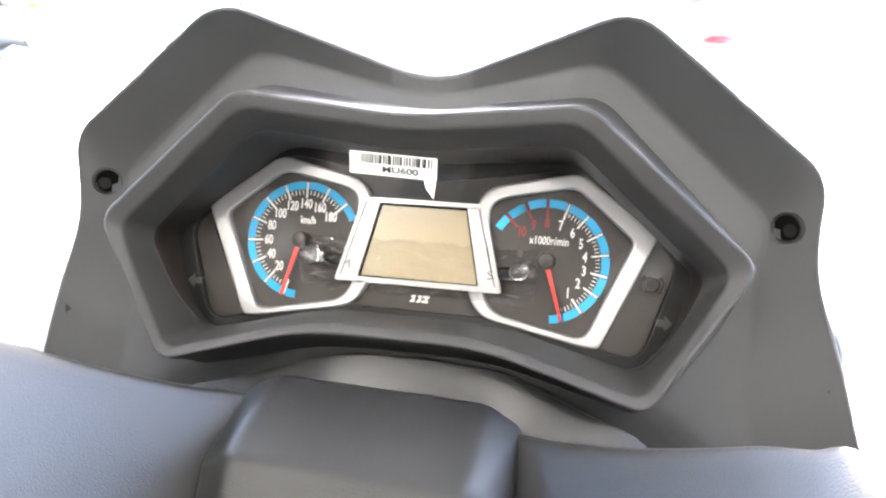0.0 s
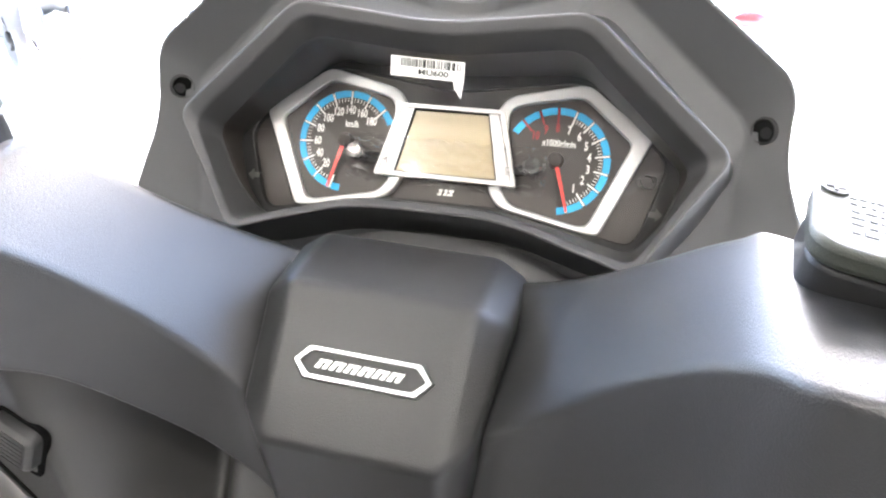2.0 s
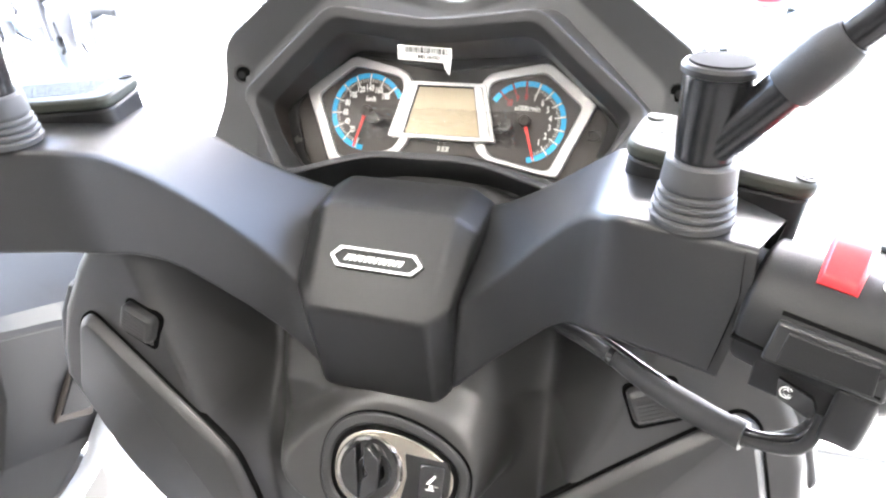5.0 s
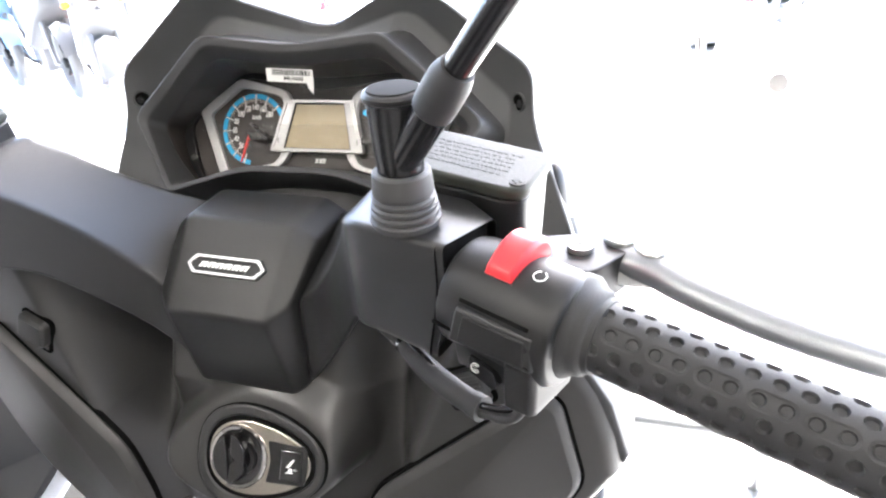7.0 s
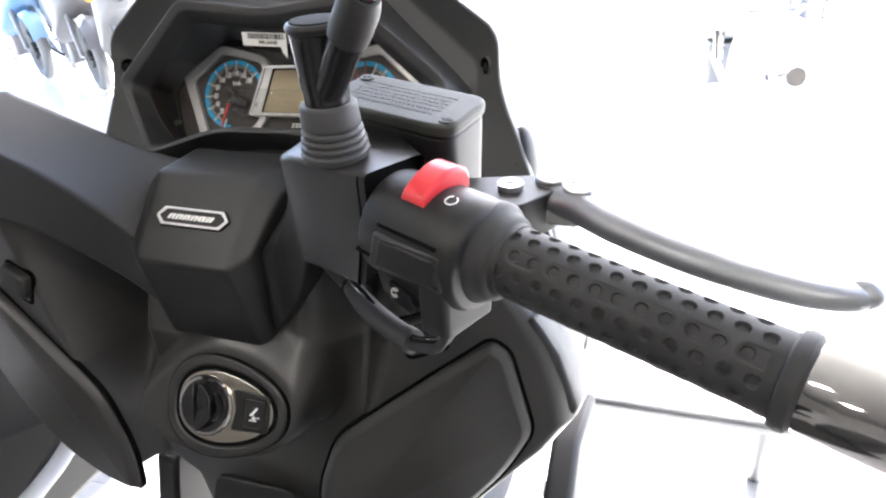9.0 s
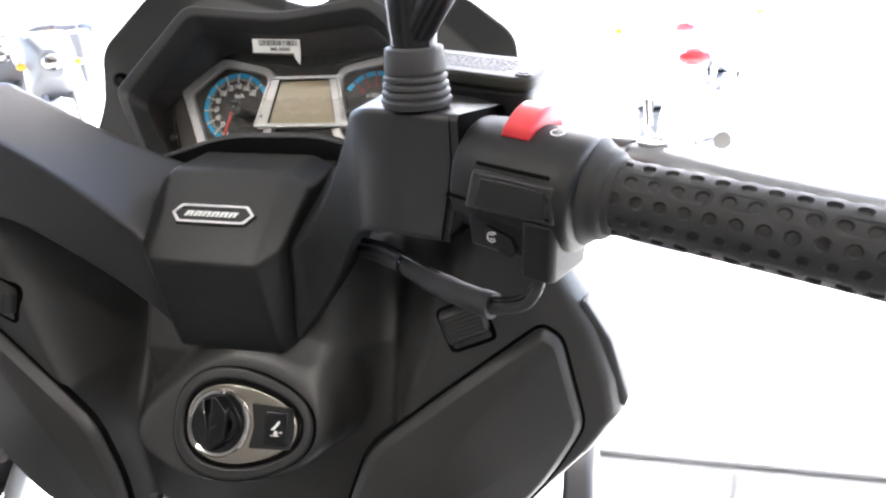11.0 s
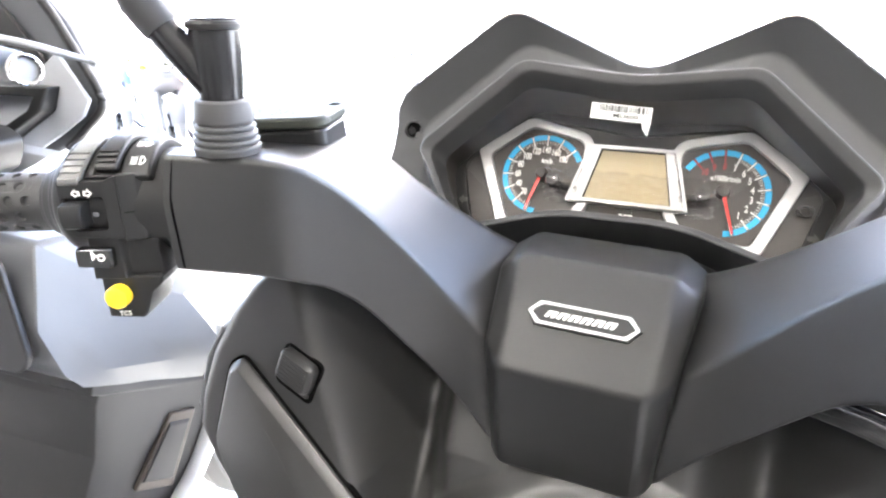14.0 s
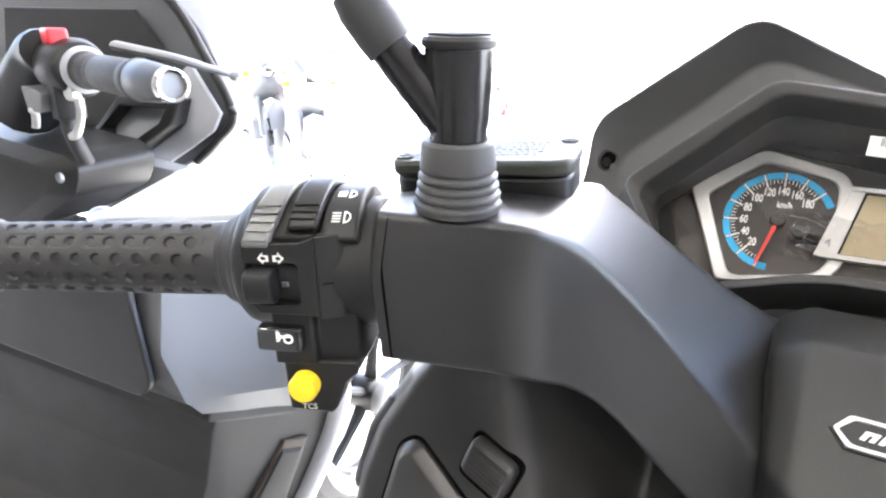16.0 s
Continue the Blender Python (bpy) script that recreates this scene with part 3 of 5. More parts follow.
ARM = [  # stations from the hub outwards: front low, front middle, front fold, back high, back low
    ((0.030, 0.150, 0.962), (0.036, 0.150, 1.010), (0.042, 0.155, 1.036), (0.030, 0.215, 1.066), (0.030, 0.210, 0.965)),
    ((0.046, 0.1335, 0.9660), (0.0505, 0.1305, 1.018), (0.0535, 0.1290, 1.0430), (0.060, 0.203, 1.081), (0.056, 0.195, 0.972)),
    ((0.060, 0.1310, 0.9820), (0.0650, 0.1275, 1.031), (0.0680, 0.1255, 1.0560), (0.074, 0.190, 1.092), (0.066, 0.190, 0.988)),
    ((0.078, 0.1235, 1.0065), (0.0825, 0.1195, 1.054), (0.0855, 0.1175, 1.0785), (0.091, 0.175, 1.107), (0.080, 0.178, 1.012)),
    ((0.097, 0.1090, 1.0345), (0.1000, 0.1055, 1.080), (0.1025, 0.1030, 1.1045), (0.110, 0.160, 1.1245), (0.098, 0.164, 1.040)),
    ((0.1150, 0.0900, 1.0640), (0.1165, 0.0865, 1.106), (0.1180, 0.0845, 1.1290), (0.126, 0.148, 1.140), (0.114, 0.150, 1.066)),
    ((0.1260, 0.0735, 1.0790), (0.1272, 0.0700, 1.121), (0.1282, 0.0680, 1.1440), (0.134, 0.140, 1.148), (0.128, 0.140, 1.079)),
    ((0.1325, 0.0625, 1.0850), (0.1340, 0.0585, 1.127), (0.1350, 0.0565, 1.1495), (0.138, 0.137, 1.1508), (0.134, 0.134, 1.085)),
    ((0.1400, 0.0550, 1.0885), (0.1410, 0.0520, 1.130), (0.1415, 0.0510, 1.1520), (0.143, 0.134, 1.1515), (0.142, 0.134, 1.090)),
    ((0.1500, 0.0500, 1.0905), (0.1512, 0.0470, 1.132), (0.1515, 0.0475, 1.1528), (0.150, 0.130, 1.1515), (0.148, 0.130, 1.091)),
    ((0.1620, 0.0445, 1.0915), (0.1640, 0.0425, 1.132), (0.1635, 0.0438, 1.1528), (0.160, 0.120, 1.1515), (0.157, 0.122, 1.092)),
    ((0.1860, 0.0315, 1.0945), (0.1920, 0.0328, 1.130), (0.1905, 0.0362, 1.1528), (0.2065, 0.071, 1.1512), (0.200, 0.080, 1.098)),
]


def side_pts(p, s):
    return HB @ V(s * p[0], p[1], p[2])


for s in (-1, 1):
    rings = [rounded([side_pts(p, s) for p in st], [0.006, 0.0060, 0.0042, 0.010, 0.006] if k < 7 else [0.005, 0.0060, 0.0036, 0.006, 0.005], 5) for k, st in enumerate(ARM)]
    fine = list(zip(*[spline([r[i] for r in rings], 5) for i in range(len(rings[0]))]))
    for _ in range(1):
        fine = [fine[0]] + [tuple(a * 0.25 + b * 0.5 + c * 0.25 for a, b, c in zip(*tri)) for tri in zip(fine, fine[1:], fine[2:])] + [fine[-1]]
    arm = part("handlebar_arm_cover", loft(fine, caps=(True, False)), PLASTIC, scooter, "angular black cover over a handlebar arm")
    arm.data.set_sharp_from_angle(angle=radians(70))

    mid = sum((V(*p) for p in fine[-1]), V(0, 0, 0)) / len(fine[-1])
    # Near-black sheet set inside the arm's end paints its shade
    part("cover_end", loft([[mid.lerp(V(*p), k) + V(-s * d, 0, 0) for p in fine[-1]] for k, d in ((0.985, 0.004), (0.3, 0.004))]), GAP, arm)

    # mirror post in a ribbed rubber boot
    B0 = HB @ V(s * 0.168, 0.055, 1.1535)
    up = (HB.to_3x3() @ V(0, -0.03, 1)).normalized()
    T = Matrix.Translation(B0) @ V(1, 0, 0).rotation_difference(up).to_matrix().to_4x4()
    prof = [(0.0, 0.0155)]
    for i in range(4):
        z, rr = 0.0016 + i * 0.0033, 0.0158 - i * 0.0006
        prof += [(z, rr), (z + 0.0008, rr + 0.0005), (z + 0.0018, rr + 0.0004), (z + 0.0026, rr - 0.0012)]
    prof += [(0.0150, 0.0136), (0.0160, 0.0139), (0.0248, 0.0131), (0.0256, 0.0124), (0.0257, 0.0108)]
    part("boot", lathe(prof, T, 40), BOOT, scooter, "ribbed grey rubber boot of a mirror stalk")
    post = part("mirror_stalk", lathe([(0.022, 0.0104), (0.030, 0.0104), (0.034, 0.0110), (0.056, 0.0121), (0.0590, 0.0121), (0.0605, 0.0112), (0.0612, 0.0110)], T, 40), EARTH, scooter, "gloss black mirror stalk forking outwards")
    part("cap_top", lathe([(0.0606, 0.0113), (0.0618, 0.0108), (0.0620, 0.0060)], T, 36), CAPTOP, post)
    part("cap_rim", lathe([(0.0570, 0.0120), (0.0576, 0.0131), (0.0596, 0.0132), (0.0608, 0.0124), (0.0612, 0.0112)], T, 40, (False, False)), PLASTIC2, post)
    d0, d1, d2, d3 = (V(s * 0.169, 0.052, 1.183), V(s * 0.1835, 0.0445, 1.203), V(s * 0.1965, 0.038, 1.222), V(s * 0.235, 0.018, 1.272))
    part("stalk_branch", tube([HB @ d0, HB @ d1, HB @ d2], [0.0074, 0.0076, 0.0078], 20, 4), EARTH, post)
    part("stalk_sleeve", tube([HB @ (d2 + (d1 - d2) * 0.62), HB @ (d2 + (d1 - d2) * 0.35), HB @ (d2 + (d3 - d2) * 0.02), HB @ (d2 + (d3 - d2) * 0.12)], [0.0087, 0.0091, 0.0089, 0.0070], 20, 4), RUBBER, post)
    part("mirror_arm", tube([HB @ d2, HB @ d3, HB @ (d3 + (d3 - d2) * 0.6)], 0.0058, 18, 5), EARTH, post)

    # brake fluid reservoir behind the stalk
    RM = HB @ Matrix.Translation((s * 0.179, 0.112, 1.116)) @ pose(0, 0, 0, 4, s * 5, -s * 12)
    tank_o = rounded([(-0.040, -0.022), (0.040, -0.022), (0.040, 0.022), (-0.040, 0.022)], 0.011, 5)
    tank = part("brake_reservoir", prism([(p.x * 0.97, p.y * 0.95) for p in tank_o], 0, 0.043, RM), PLASTIC2, scooter, "black brake fluid reservoir", bevel=0.002)
    part("reservoir_lid", prism(tank_o, 0.043, 0.050, RM), LID, tank, "grey screwed reservoir lid with raised lettering", bevel=0.002)
    for k in (-1, 1):
        part("lid_screw", joined([disc((k * 0.034, -k * s * 0.014), 0.0040, 0.0495, 0.0508, RM, 20)]), LID, tank)
        part("screw_cross", joined([block((k * 0.034, -k * s * 0.014, 0.0509), 0.0026, 0.0006, 0.0002, RM), block((k * 0.034, -k * s * 0.014, 0.0509), 0.0006, 0.0026, 0.0002, RM)]), INK, tank, smooth=False)
    rg = random.Random(7)
    for k in range(6):
        x, g = -0.030, []
        while x < 0.024:
            w = rg.uniform(0.0008, 0.0032)
            g.append(block((x + w / 2, 0.011 - k * 0.0042 + rg.uniform(-0.0003, 0.0003), 0.0500), w / 2, rg.uniform(0.0004, 0.0009) if k < 5 else 0.0013, 0.0002, RM))
            x += w + rg.uniform(0.0006, 0.0016)
        part("lid_lettering", joined(g), LIDINK, tank, smooth=False)


# ---- grips and switches ----
def axis_frame(s):
    """x outwards along the bar from the grip's inner flange, y forwards, z up."""
    ax = V(s * 0.918, -0.390, -0.058).normalized()
    fw = (V(0, 1, 0) - ax * ax.y).normalized()
    upv = fw.cross(ax) if s < 0 else ax.cross(fw)
    M = Matrix((ax, fw, upv)).transposed().to_4x4()
    M.translation = V(0.2525 if s > 0 else -0.2625, 0.0275 if s > 0 else 0.0325, 1.1210)
    return HB @ M


def grip_frame(s):
    """The axis of the rubber grip itself, a little forward of the switch housing's own on the throttle side."""
    if s < 0:
        return axis_frame(s)
    ax = V(0.9214, -0.3855, -0.0505).normalized()
    fw = (V(0, 1, 0) - ax * ax.y).normalized()
    M = Matrix((ax, fw, ax.cross(fw))).transposed().to_4x4()
    M.translation = V(0.2524, 0.0336, 1.1212)
    return HB @ M


def grip_mesh(M, length=0.121, r=0.0153):
    """Rubber sleeve with rows of round and paired dimples pressed into it."""
    n, m = 288, 320
    rows_n, pitch = 12, 0.0091
    verts, faces = [], []
    for i in range(m + 1):
        s = length * i / m
        for k in range(n):
            a = 2 * math.pi * k / n
            row = a / (2 * math.pi) * rows_n
            j = int(math.floor(row)) % rows_n
            da = (row - math.floor(row) - 0.5) * 2 * math.pi * r / rows_n
            depth = 0.0
            if 0.008 < s < length - 0.009:
                off = (s - 0.010 + (0.5 * pitch if j % 2 else 0)) % pitch - pitch / 2
                q = math.hypot(off, da)
                if j % 3 == 1:
                    pr = (s - 0.010 + (0.5 * pitch if j % 2 else 0)) % (2 * pitch) - pitch
                    q2 = math.hypot(max(0, abs(pr) - pitch / 2), da)
                    depth = 0.0004 * min(1, max(0, (0.0035 - q2) / 0.0004))
                if q < 0.0025:
                    depth = max(depth, 0.0015 * min(1, (0.0025 - q) / 0.0003))
            rr = r - depth + 0.0005 * (1 - s / length)
            verts.append(M @ V(s, rr * math.cos(a), rr * math.sin(a)))
    for i in range(m):
        for k in range(n):
            faces.append((i * n + k, i * n + (k + 1) % n, (i + 1) * n + (k + 1) % n, (i + 1) * n + k))
    me = bpy.data.meshes.new("tmp")
    me.from_pydata(verts, [], faces)
    bm = bmesh.new()
    bm.from_mesh(me)
    bpy.data.meshes.remove(me)
    return bm


for s in (-1, 1):
    G = grip_frame(s)
    grip = part("grip", grip_mesh(G), RUBBER, scooter, "black rubber handlebar grip with pressed dimples")
    grip.data.set_sharp_from_angle(angle=radians(38))
    flange = [(-0.0100, 0.0215), (-0.0075, 0.0230), (-0.0030, 0.0231), (-0.0015, 0.0222), (0.0003, 0.0205), (0.0020, 0.0196), (0.0040, 0.0192), (0.0052, 0.0183), (0.0060, 0.0170), (0.0072, 0.0165), (0.0084, 0.0163), (0.0090, 0.0154)] if s > 0 else [(-0.0120, 0.0212), (-0.0085, 0.0222), (-0.0060, 0.0216), (-0.0045, 0.0200), (-0.0035, 0.0192), (-0.0012, 0.0188), (0.0002, 0.0180), (0.0012, 0.0166), (0.0026, 0.0162), (0.0034, 0.0154)]
    part("grip_flange", lathe(flange, G, 56), RUBBER, grip)
    part("grip_end_ring", lathe([(0.116, 0.0153), (0.117, 0.0172), (0.1195, 0.0178), (0.122, 0.0174), (0.1235, 0.0155)], G, 56), RUBBER, grip)
    part("bar_end", lathe([(0.122, 0.0148), (0.1245, 0.0158), (0.150, 0.0156), (0.154, 0.0148), (0.1555, 0.0130), (0.1555, 0.0090), (0.1535, 0.0086)], G, 56), CHROME, scooter, "chrome bar end weight")
    part("bar_sleeve", lathe([(-0.082, 0.0150), (-0.008, 0.0150)], axis_frame(s), 28), GAP, scooter)
    part("bar_collar", lathe([(-0.068, 0.0190), (-0.056, 0.0190)], axis_frame(s), 28), PLASTIC2, scooter)


def wedge(M, x0, x1, r, a0, a1, thick, n=10):
    """A piece of a drum round the bar's axis, from angle a0 to a1 (degrees; 0 up, 90 to the rider)."""
    rings = []
    for x in (x0, x1):
        ring = [M @ V(x, -rr * math.sin(radians(a)), rr * math.cos(radians(a))) for rr, an in ((r + thick, [a0 + (a1 - a0) * i / n for i in range(n + 1)]), (r - 0.003, [a1 - (a1 - a0) * i / n for i in range(n + 1)])) for a in an]
        rings.append(ring)
    return loft(rings)


# right-hand switch housing
G = axis_frame(1)
prof = [(-0.061, 0.0215), (-0.059, 0.0252), (-0.048, 0.0262), (-0.014, 0.0258), (-0.0080, 0.0250), (-0.0050, 0.0232)]
house = part("switch_housing", lathe(prof, G, 48), PLASTIC2, scooter, "black switch housing beside the throttle grip", bevel=0.0012)
part("starter_block", loft([[G @ V(x, y, z) for x, y in ((-0.0500, y0), (-0.0190, y0 + 0.0010), (-0.0190, 0.008), (-0.0500, 0.008))] for z, y0 in ((-0.008, -0.0240), (-0.0160, -0.0228), (-0.0265, -0.0200), (-0.0290, -0.0160))]), PLASTIC2, house, bevel=0.0012)
part("block_stem", loft([[G @ V(x, y, z) for x, y in ((-0.0225, y0), (-0.0105, y0 + 0.0012), (-0.0085, y0 + 0.0040), (-0.0085, 0.010), (-0.0225, 0.010))] for z, y0 in ((-0.008, -0.0258), (-0.0120, -0.0252), (-0.0280, -0.0240), (-0.0345, -0.0225))]), PLASTIC2, house, bevel=0.0014)
plate_c = [(-0.0470, 0.0092, -0.0270), (-0.0108, 0.0086, -0.0246), (-0.0088, -0.0068, -0.0262), (-0.0480, -0.0064, -0.0302)]
part("front_plate", loft([[G @ V(x, y + dy, z) for x, z, y in plate_c] for dy in (0.010, 0.0)]), PLASTIC, house, bevel=0.0012)
panel_c = [(-0.0425, 0.0068, -0.0271), (-0.0140, 0.0064, -0.0252), (-0.0125, -0.0050, -0.0264), (-0.0432, -0.0046, -0.0299)]
part("plate_panel", loft([[G @ V(x, y + dy, z) for x, z, y in panel_c] for dy in (0.004, -0.0006)]), PLASTIC2, house, bevel=0.0006)
part("plate_groove", wedge(G, -0.0470, -0.0135, 0.0262, 62.5, 66, 0.0004, 4), GAP, house)
part("housing_seam", wedge(G, -0.0600, -0.0105, 0.0262, 99, 101.5, 0.0005, 3), GAP, house)
SBM = G @ Matrix.Translation((-0.0330, -0.0235, -0.0200)) @ pose(0, 0, 0, -8, 0, 3)
part("starter_button", loft([rounded([SBM @ V(x, y, z) for x, z in ((-0.0076, 0.0056), (0.0052, 0.0024), (0.0080, -0.0030), (0.0064, -0.0058), (-0.0060, -0.0022))], 0.0010, 3) for y in (0.003, -0.0016)]), GLOSS, house, "black starter rocker with white arrow mark", bevel=0.0008)
SB = SBM @ Matrix.Translation((-0.0034, -0.0017, 0.0012)) @ pose(0, 0, 0, 90, 0, 0)
part("starter_mark", joined([arc_band((0, 0), 0.0020, 0.0023, 40, 330, 0, 0.0002, SB, 15), arc_band((-0.0002, 0.0005), 0.0007, 0.0009, 0, 200, 0, 0.0002, SB, 20), arc_band((0.0002, -0.0005), 0.0007, 0.0009, 180, 380, 0, 0.0002, SB, 20)]), WHITE, house, smooth=False)
kr = []
for k, dn in ((-1.0, 0.0026), (-0.93, 0.0010), (-0.78, 0.0), (0.78, 0.0), (0.93, 0.0010), (1.0, 0.0026)):
    ring = []
    for i in range(31):
        t = i / 30
        an = -34 + 67 * t
        th = 0.0026 + 0.0054 * math.exp(-((t - 0.26) / 0.46) ** 2) - dn
        th *= min(1, 0.35 + 0.65 * math.sin(math.pi / 2 * min(1, t / 0.14)), 0.25 + 0.75 * math.sin(math.pi / 2 * min(1, (1 - t) / 0.10)))
        xx = -0.0362 + 0.0012 * t + k * (0.0080 - 0.0014 * t)
        ring.append(G @ V(xx, -(0.0262 + th) * math.sin(radians(an)), (0.0262 + th) * math.cos(radians(an))))
    ring += [G @ V(-0.0355 + k * 0.006, -0.022 * math.sin(radians(an)), 0.022 * math.cos(radians(an))) for an in (33, 0, -34)]
    kr.append(ring)
part("kill_switch", loft(kr), REDPL, house, "bright red engine stop rocker switch")
KM = G @ Matrix.Rotation(radians(14), 4, "X") @ Matrix.Translation((-0.0200, 0, 0.0260))
part("run_mark", arc_band((0, 0), 0.0025, 0.0030, 110, 430, 0, 0.0003, KM, 15), WHITE, house, smooth=False)
# brake lever and its clamp on both sides
for s in (-1, 1):
    H = HB
    cl = part("lever_bracket", loft([rounded([H @ V(s * x, y, z) for x, y in ((0.205, 0.062), (0.252, 0.072), (0.268, 0.098), (0.255, 0.112), (0.215, 0.100))], 0.006, 4) for z in (1.105, 1.1265)]), PLASTIC2, scooter, "black lever bracket clamped to the bar", bevel=0.002)
    part("clevis", block((s * 0.258, 0.0965, 1.1135), 0.020, 0.0065, 0.0050, H), PLASTIC2, cl, bevel=0.0015)
    part("clevis_plate", block((s * 0.266, 0.0895, 1.1140), 0.012, 0.0012, 0.0036, H), STEEL, cl, bevel=0.0004)
    part("bolt_slot", block((s * 0.243, 0.092, 1.1296), 0.0048, 0.0007, 0.0002, H), GAP, cl)
    part("pivot_bolt", disc((0, 0), 0.0065, 0, 0.003, H @ Matrix.Translation((s * 0.243, 0.092, 1.1265)), 24), STEEL, cl)
    path = ((0.262, 0.099, 1.1195), (0.276, 0.0925, 1.1198), (0.2912, 0.0805, 1.1187), (0.3078, 0.0705, 1.1174), (0.3278, 0.0610, 1.1157), (0.3506, 0.0530, 1.1139), (0.3716, 0.0488, 1.1121), (0.3870, 0.0500, 1.1108), (0.3945, 0.0545, 1.1102))
    lever = part("brake_lever", tube([H @ V(s * x, y, z) for x, y, z in path], [0.0095, 0.0098, 0.0092, 0.0088, 0.0085, 0.0080, 0.0074, 0.0068, 0.0066], 18, 6, 0.8), ALU, scooter, "cast aluminium brake lever")
    part("lever_ball", sphere(H @ V(s * 0.3950, 0.0552, 1.1105), (0.0082, 0.0076, 0.0064), 24), ALU, lever)
    part("adjuster", lathe([(0.0, 0.0086), (0.0035, 0.0086), (0.0044, 0.0078), (0.0044, 0.0050), (0.0036, 0.0048)], H @ Matrix.Translation((s * 0.2765, 0.0975, 1.1245)) @ pose(0, 0, 0, 0, -90, 0), 32), STEEL, lever)
    part("lever_pin", lathe([(0.0, 0.0078), (0.0035, 0.0078), (0.0046, 0.0068), (0.0046, 0.0)], H @ Matrix.Translation((s * 0.2610, 0.1040, 1.1250)) @ pose(0, 0, 0, 0, -90, 0), 32, (True, False)), STEEL, lever)

# left-hand switch housing
G = axis_frame(-1)
prof = [(-0.068, 0.0215), (-0.066, 0.0262), (-0.052, 0.0275), (-0.016, 0.0278), (-0.011, 0.0262), (-0.008, 0.0235)]
lh = part("switch_housing", lathe(prof, G, 36), PLASTIC2, scooter, "black switch housing with horn, turn and beam switches", bevel=0.0012)
SW = G @ pose(0, 0, 0, 90, 0, 0)  # front of the housing: x along the bar, y up, z towards the rider
part("front_shell", ringplate([(-0.0165, 0.0168), (-0.0385, 0.0162), (-0.0450, 0.0186), (-0.0452, -0.0134), (-0.0385, -0.0126), (-0.0215, -0.0122), (-0.0180, -0.0085), (-0.0163, -0.0020)], [(-0.0176, 0.0080), (-0.0365, 0.0080), (-0.0380, 0.0068), (-0.0380, -0.0070), (-0.0365, -0.0084), (-0.0225, -0.0084), (-0.0190, -0.0070), (-0.0176, -0.0016)], 0.018, 0.0298, SW), PLASTIC2, lh, bevel=0.0009)
part("shell_flank", loft([[G @ V(x, y, z) for x, y in ((-0.0450, -0.0296), (-0.0462, -0.0292), (-0.0535, -0.0262), (-0.0575, -0.0200), (-0.0575, -0.0100), (-0.0450, -0.0100))] for z in (-0.0145, 0.0190)]), PLASTIC2, lh, bevel=0.0010)
part("shell_seam", loft([[G @ V(x, y, z) for x, y in ((-0.0470, -0.0291), (-0.0535, -0.0265), (-0.0535, -0.0240), (-0.0470, -0.0240))] for z in (-0.0003, 0.0003)]), GAP, lh, smooth=False)
part("turn_switch_slot", block((-0.0280, -0.0232, -0.0002), 0.0108, 0.0012, 0.0084, G), GAP, lh)
part("slot_pin", block((-0.0318, -0.0262, -0.0008), 0.0014, 0.0020, 0.0011, G), ALU, lh, bevel=0.0004)
part("turn_switch", loft([[G @ V(x, y * k - 0.0262 * (1 - k), z * k) for y, z in ((-0.0250, 0.0058), (-0.0325, 0.0068), (-0.0362, 0.0056), (-0.0374, 0.0022), (-0.0372, -0.0024), (-0.0356, -0.0056), (-0.0320, -0.0070), (-0.0250, -0.0062))] for x, k in ((-0.0183, 0.93), (-0.0191, 1.0), (-0.0286, 1.0), (-0.0294, 0.93))]), PLASTIC2, lh, "black sliding turn signal switch", bevel=0.0008)
AM = G @ Matrix.Translation((-0.0280, -0.0299, 0.0104)) @ pose(0, 0, 0, 90, 0, 0)
for k in (-1, 1):
    A = AM @ Matrix.Translation((k * 0.0023, 0, 0)) @ Matrix.Diagonal((k * 0.78, 0.78, 1, 1))
    o = [(0.0038, 0), (0.0008, 0.0030), (0.0008, 0.0015), (-0.0018, 0.0015), (-0.0018, -0.0015), (0.0008, -0.0015), (0.0008, -0.0030)]
    part("turn_mark", ringplate(o, [(0.0009 + (p[0] - 0.0009) * 0.55, p[1] * 0.5) for p in o], 0, 0.0002, A), WHITE, lh, smooth=False)
part("horn_block", loft([[G @ V(x, y, z) for x, y in ((-0.0228, -0.0240), (-0.0240, -0.0266), (-0.0398, -0.0272), (-0.0410, -0.0262), (-0.0418, -0.0236), (-0.0570, -0.0222), (-0.0590, -0.0180), (-0.0590, 0.010), (-0.0228, 0.010))] for z in (-0.0120, -0.0352)]), PLASTIC2, lh, bevel=0.0012)
part("horn_button", loft([rounded([G @ pose(0, 0, 0, 0, -2.5, 0) @ V(-0.0290 + x * k, y, -0.0213 + z * k) for x, z in ((0.0094, 0.0046), (-0.0092, 0.0052), (-0.0092, -0.0052), (0.0094, -0.0050))], 0.0016, 4) for y, k in ((-0.0250, 1.0), (-0.0304, 1.0), (-0.0316, 0.90))]), GLOSS, lh, "gloss black horn rocker", bevel=0.0005)
HM = G @ Matrix.Translation((-0.0315, -0.0317, -0.0213)) @ pose(0, 0, 0, 90, 0, 0)
part("horn_mark", joined([prism([(0.0042, 0.0026), (0.0034, 0.0026), (0.0022, 0.0008), (-0.002, 0.0008), (-0.002, 0.0), (0.0022, 0.0), (0.0034, -0.0018), (0.0042, -0.0018)], 0, 0.0002, HM), arc_band((-0.0005, -0.0006), 0.0013, 0.0020, 0, 350, 0, 0.0002, HM, 20)]), WHITE, lh, smooth=False)
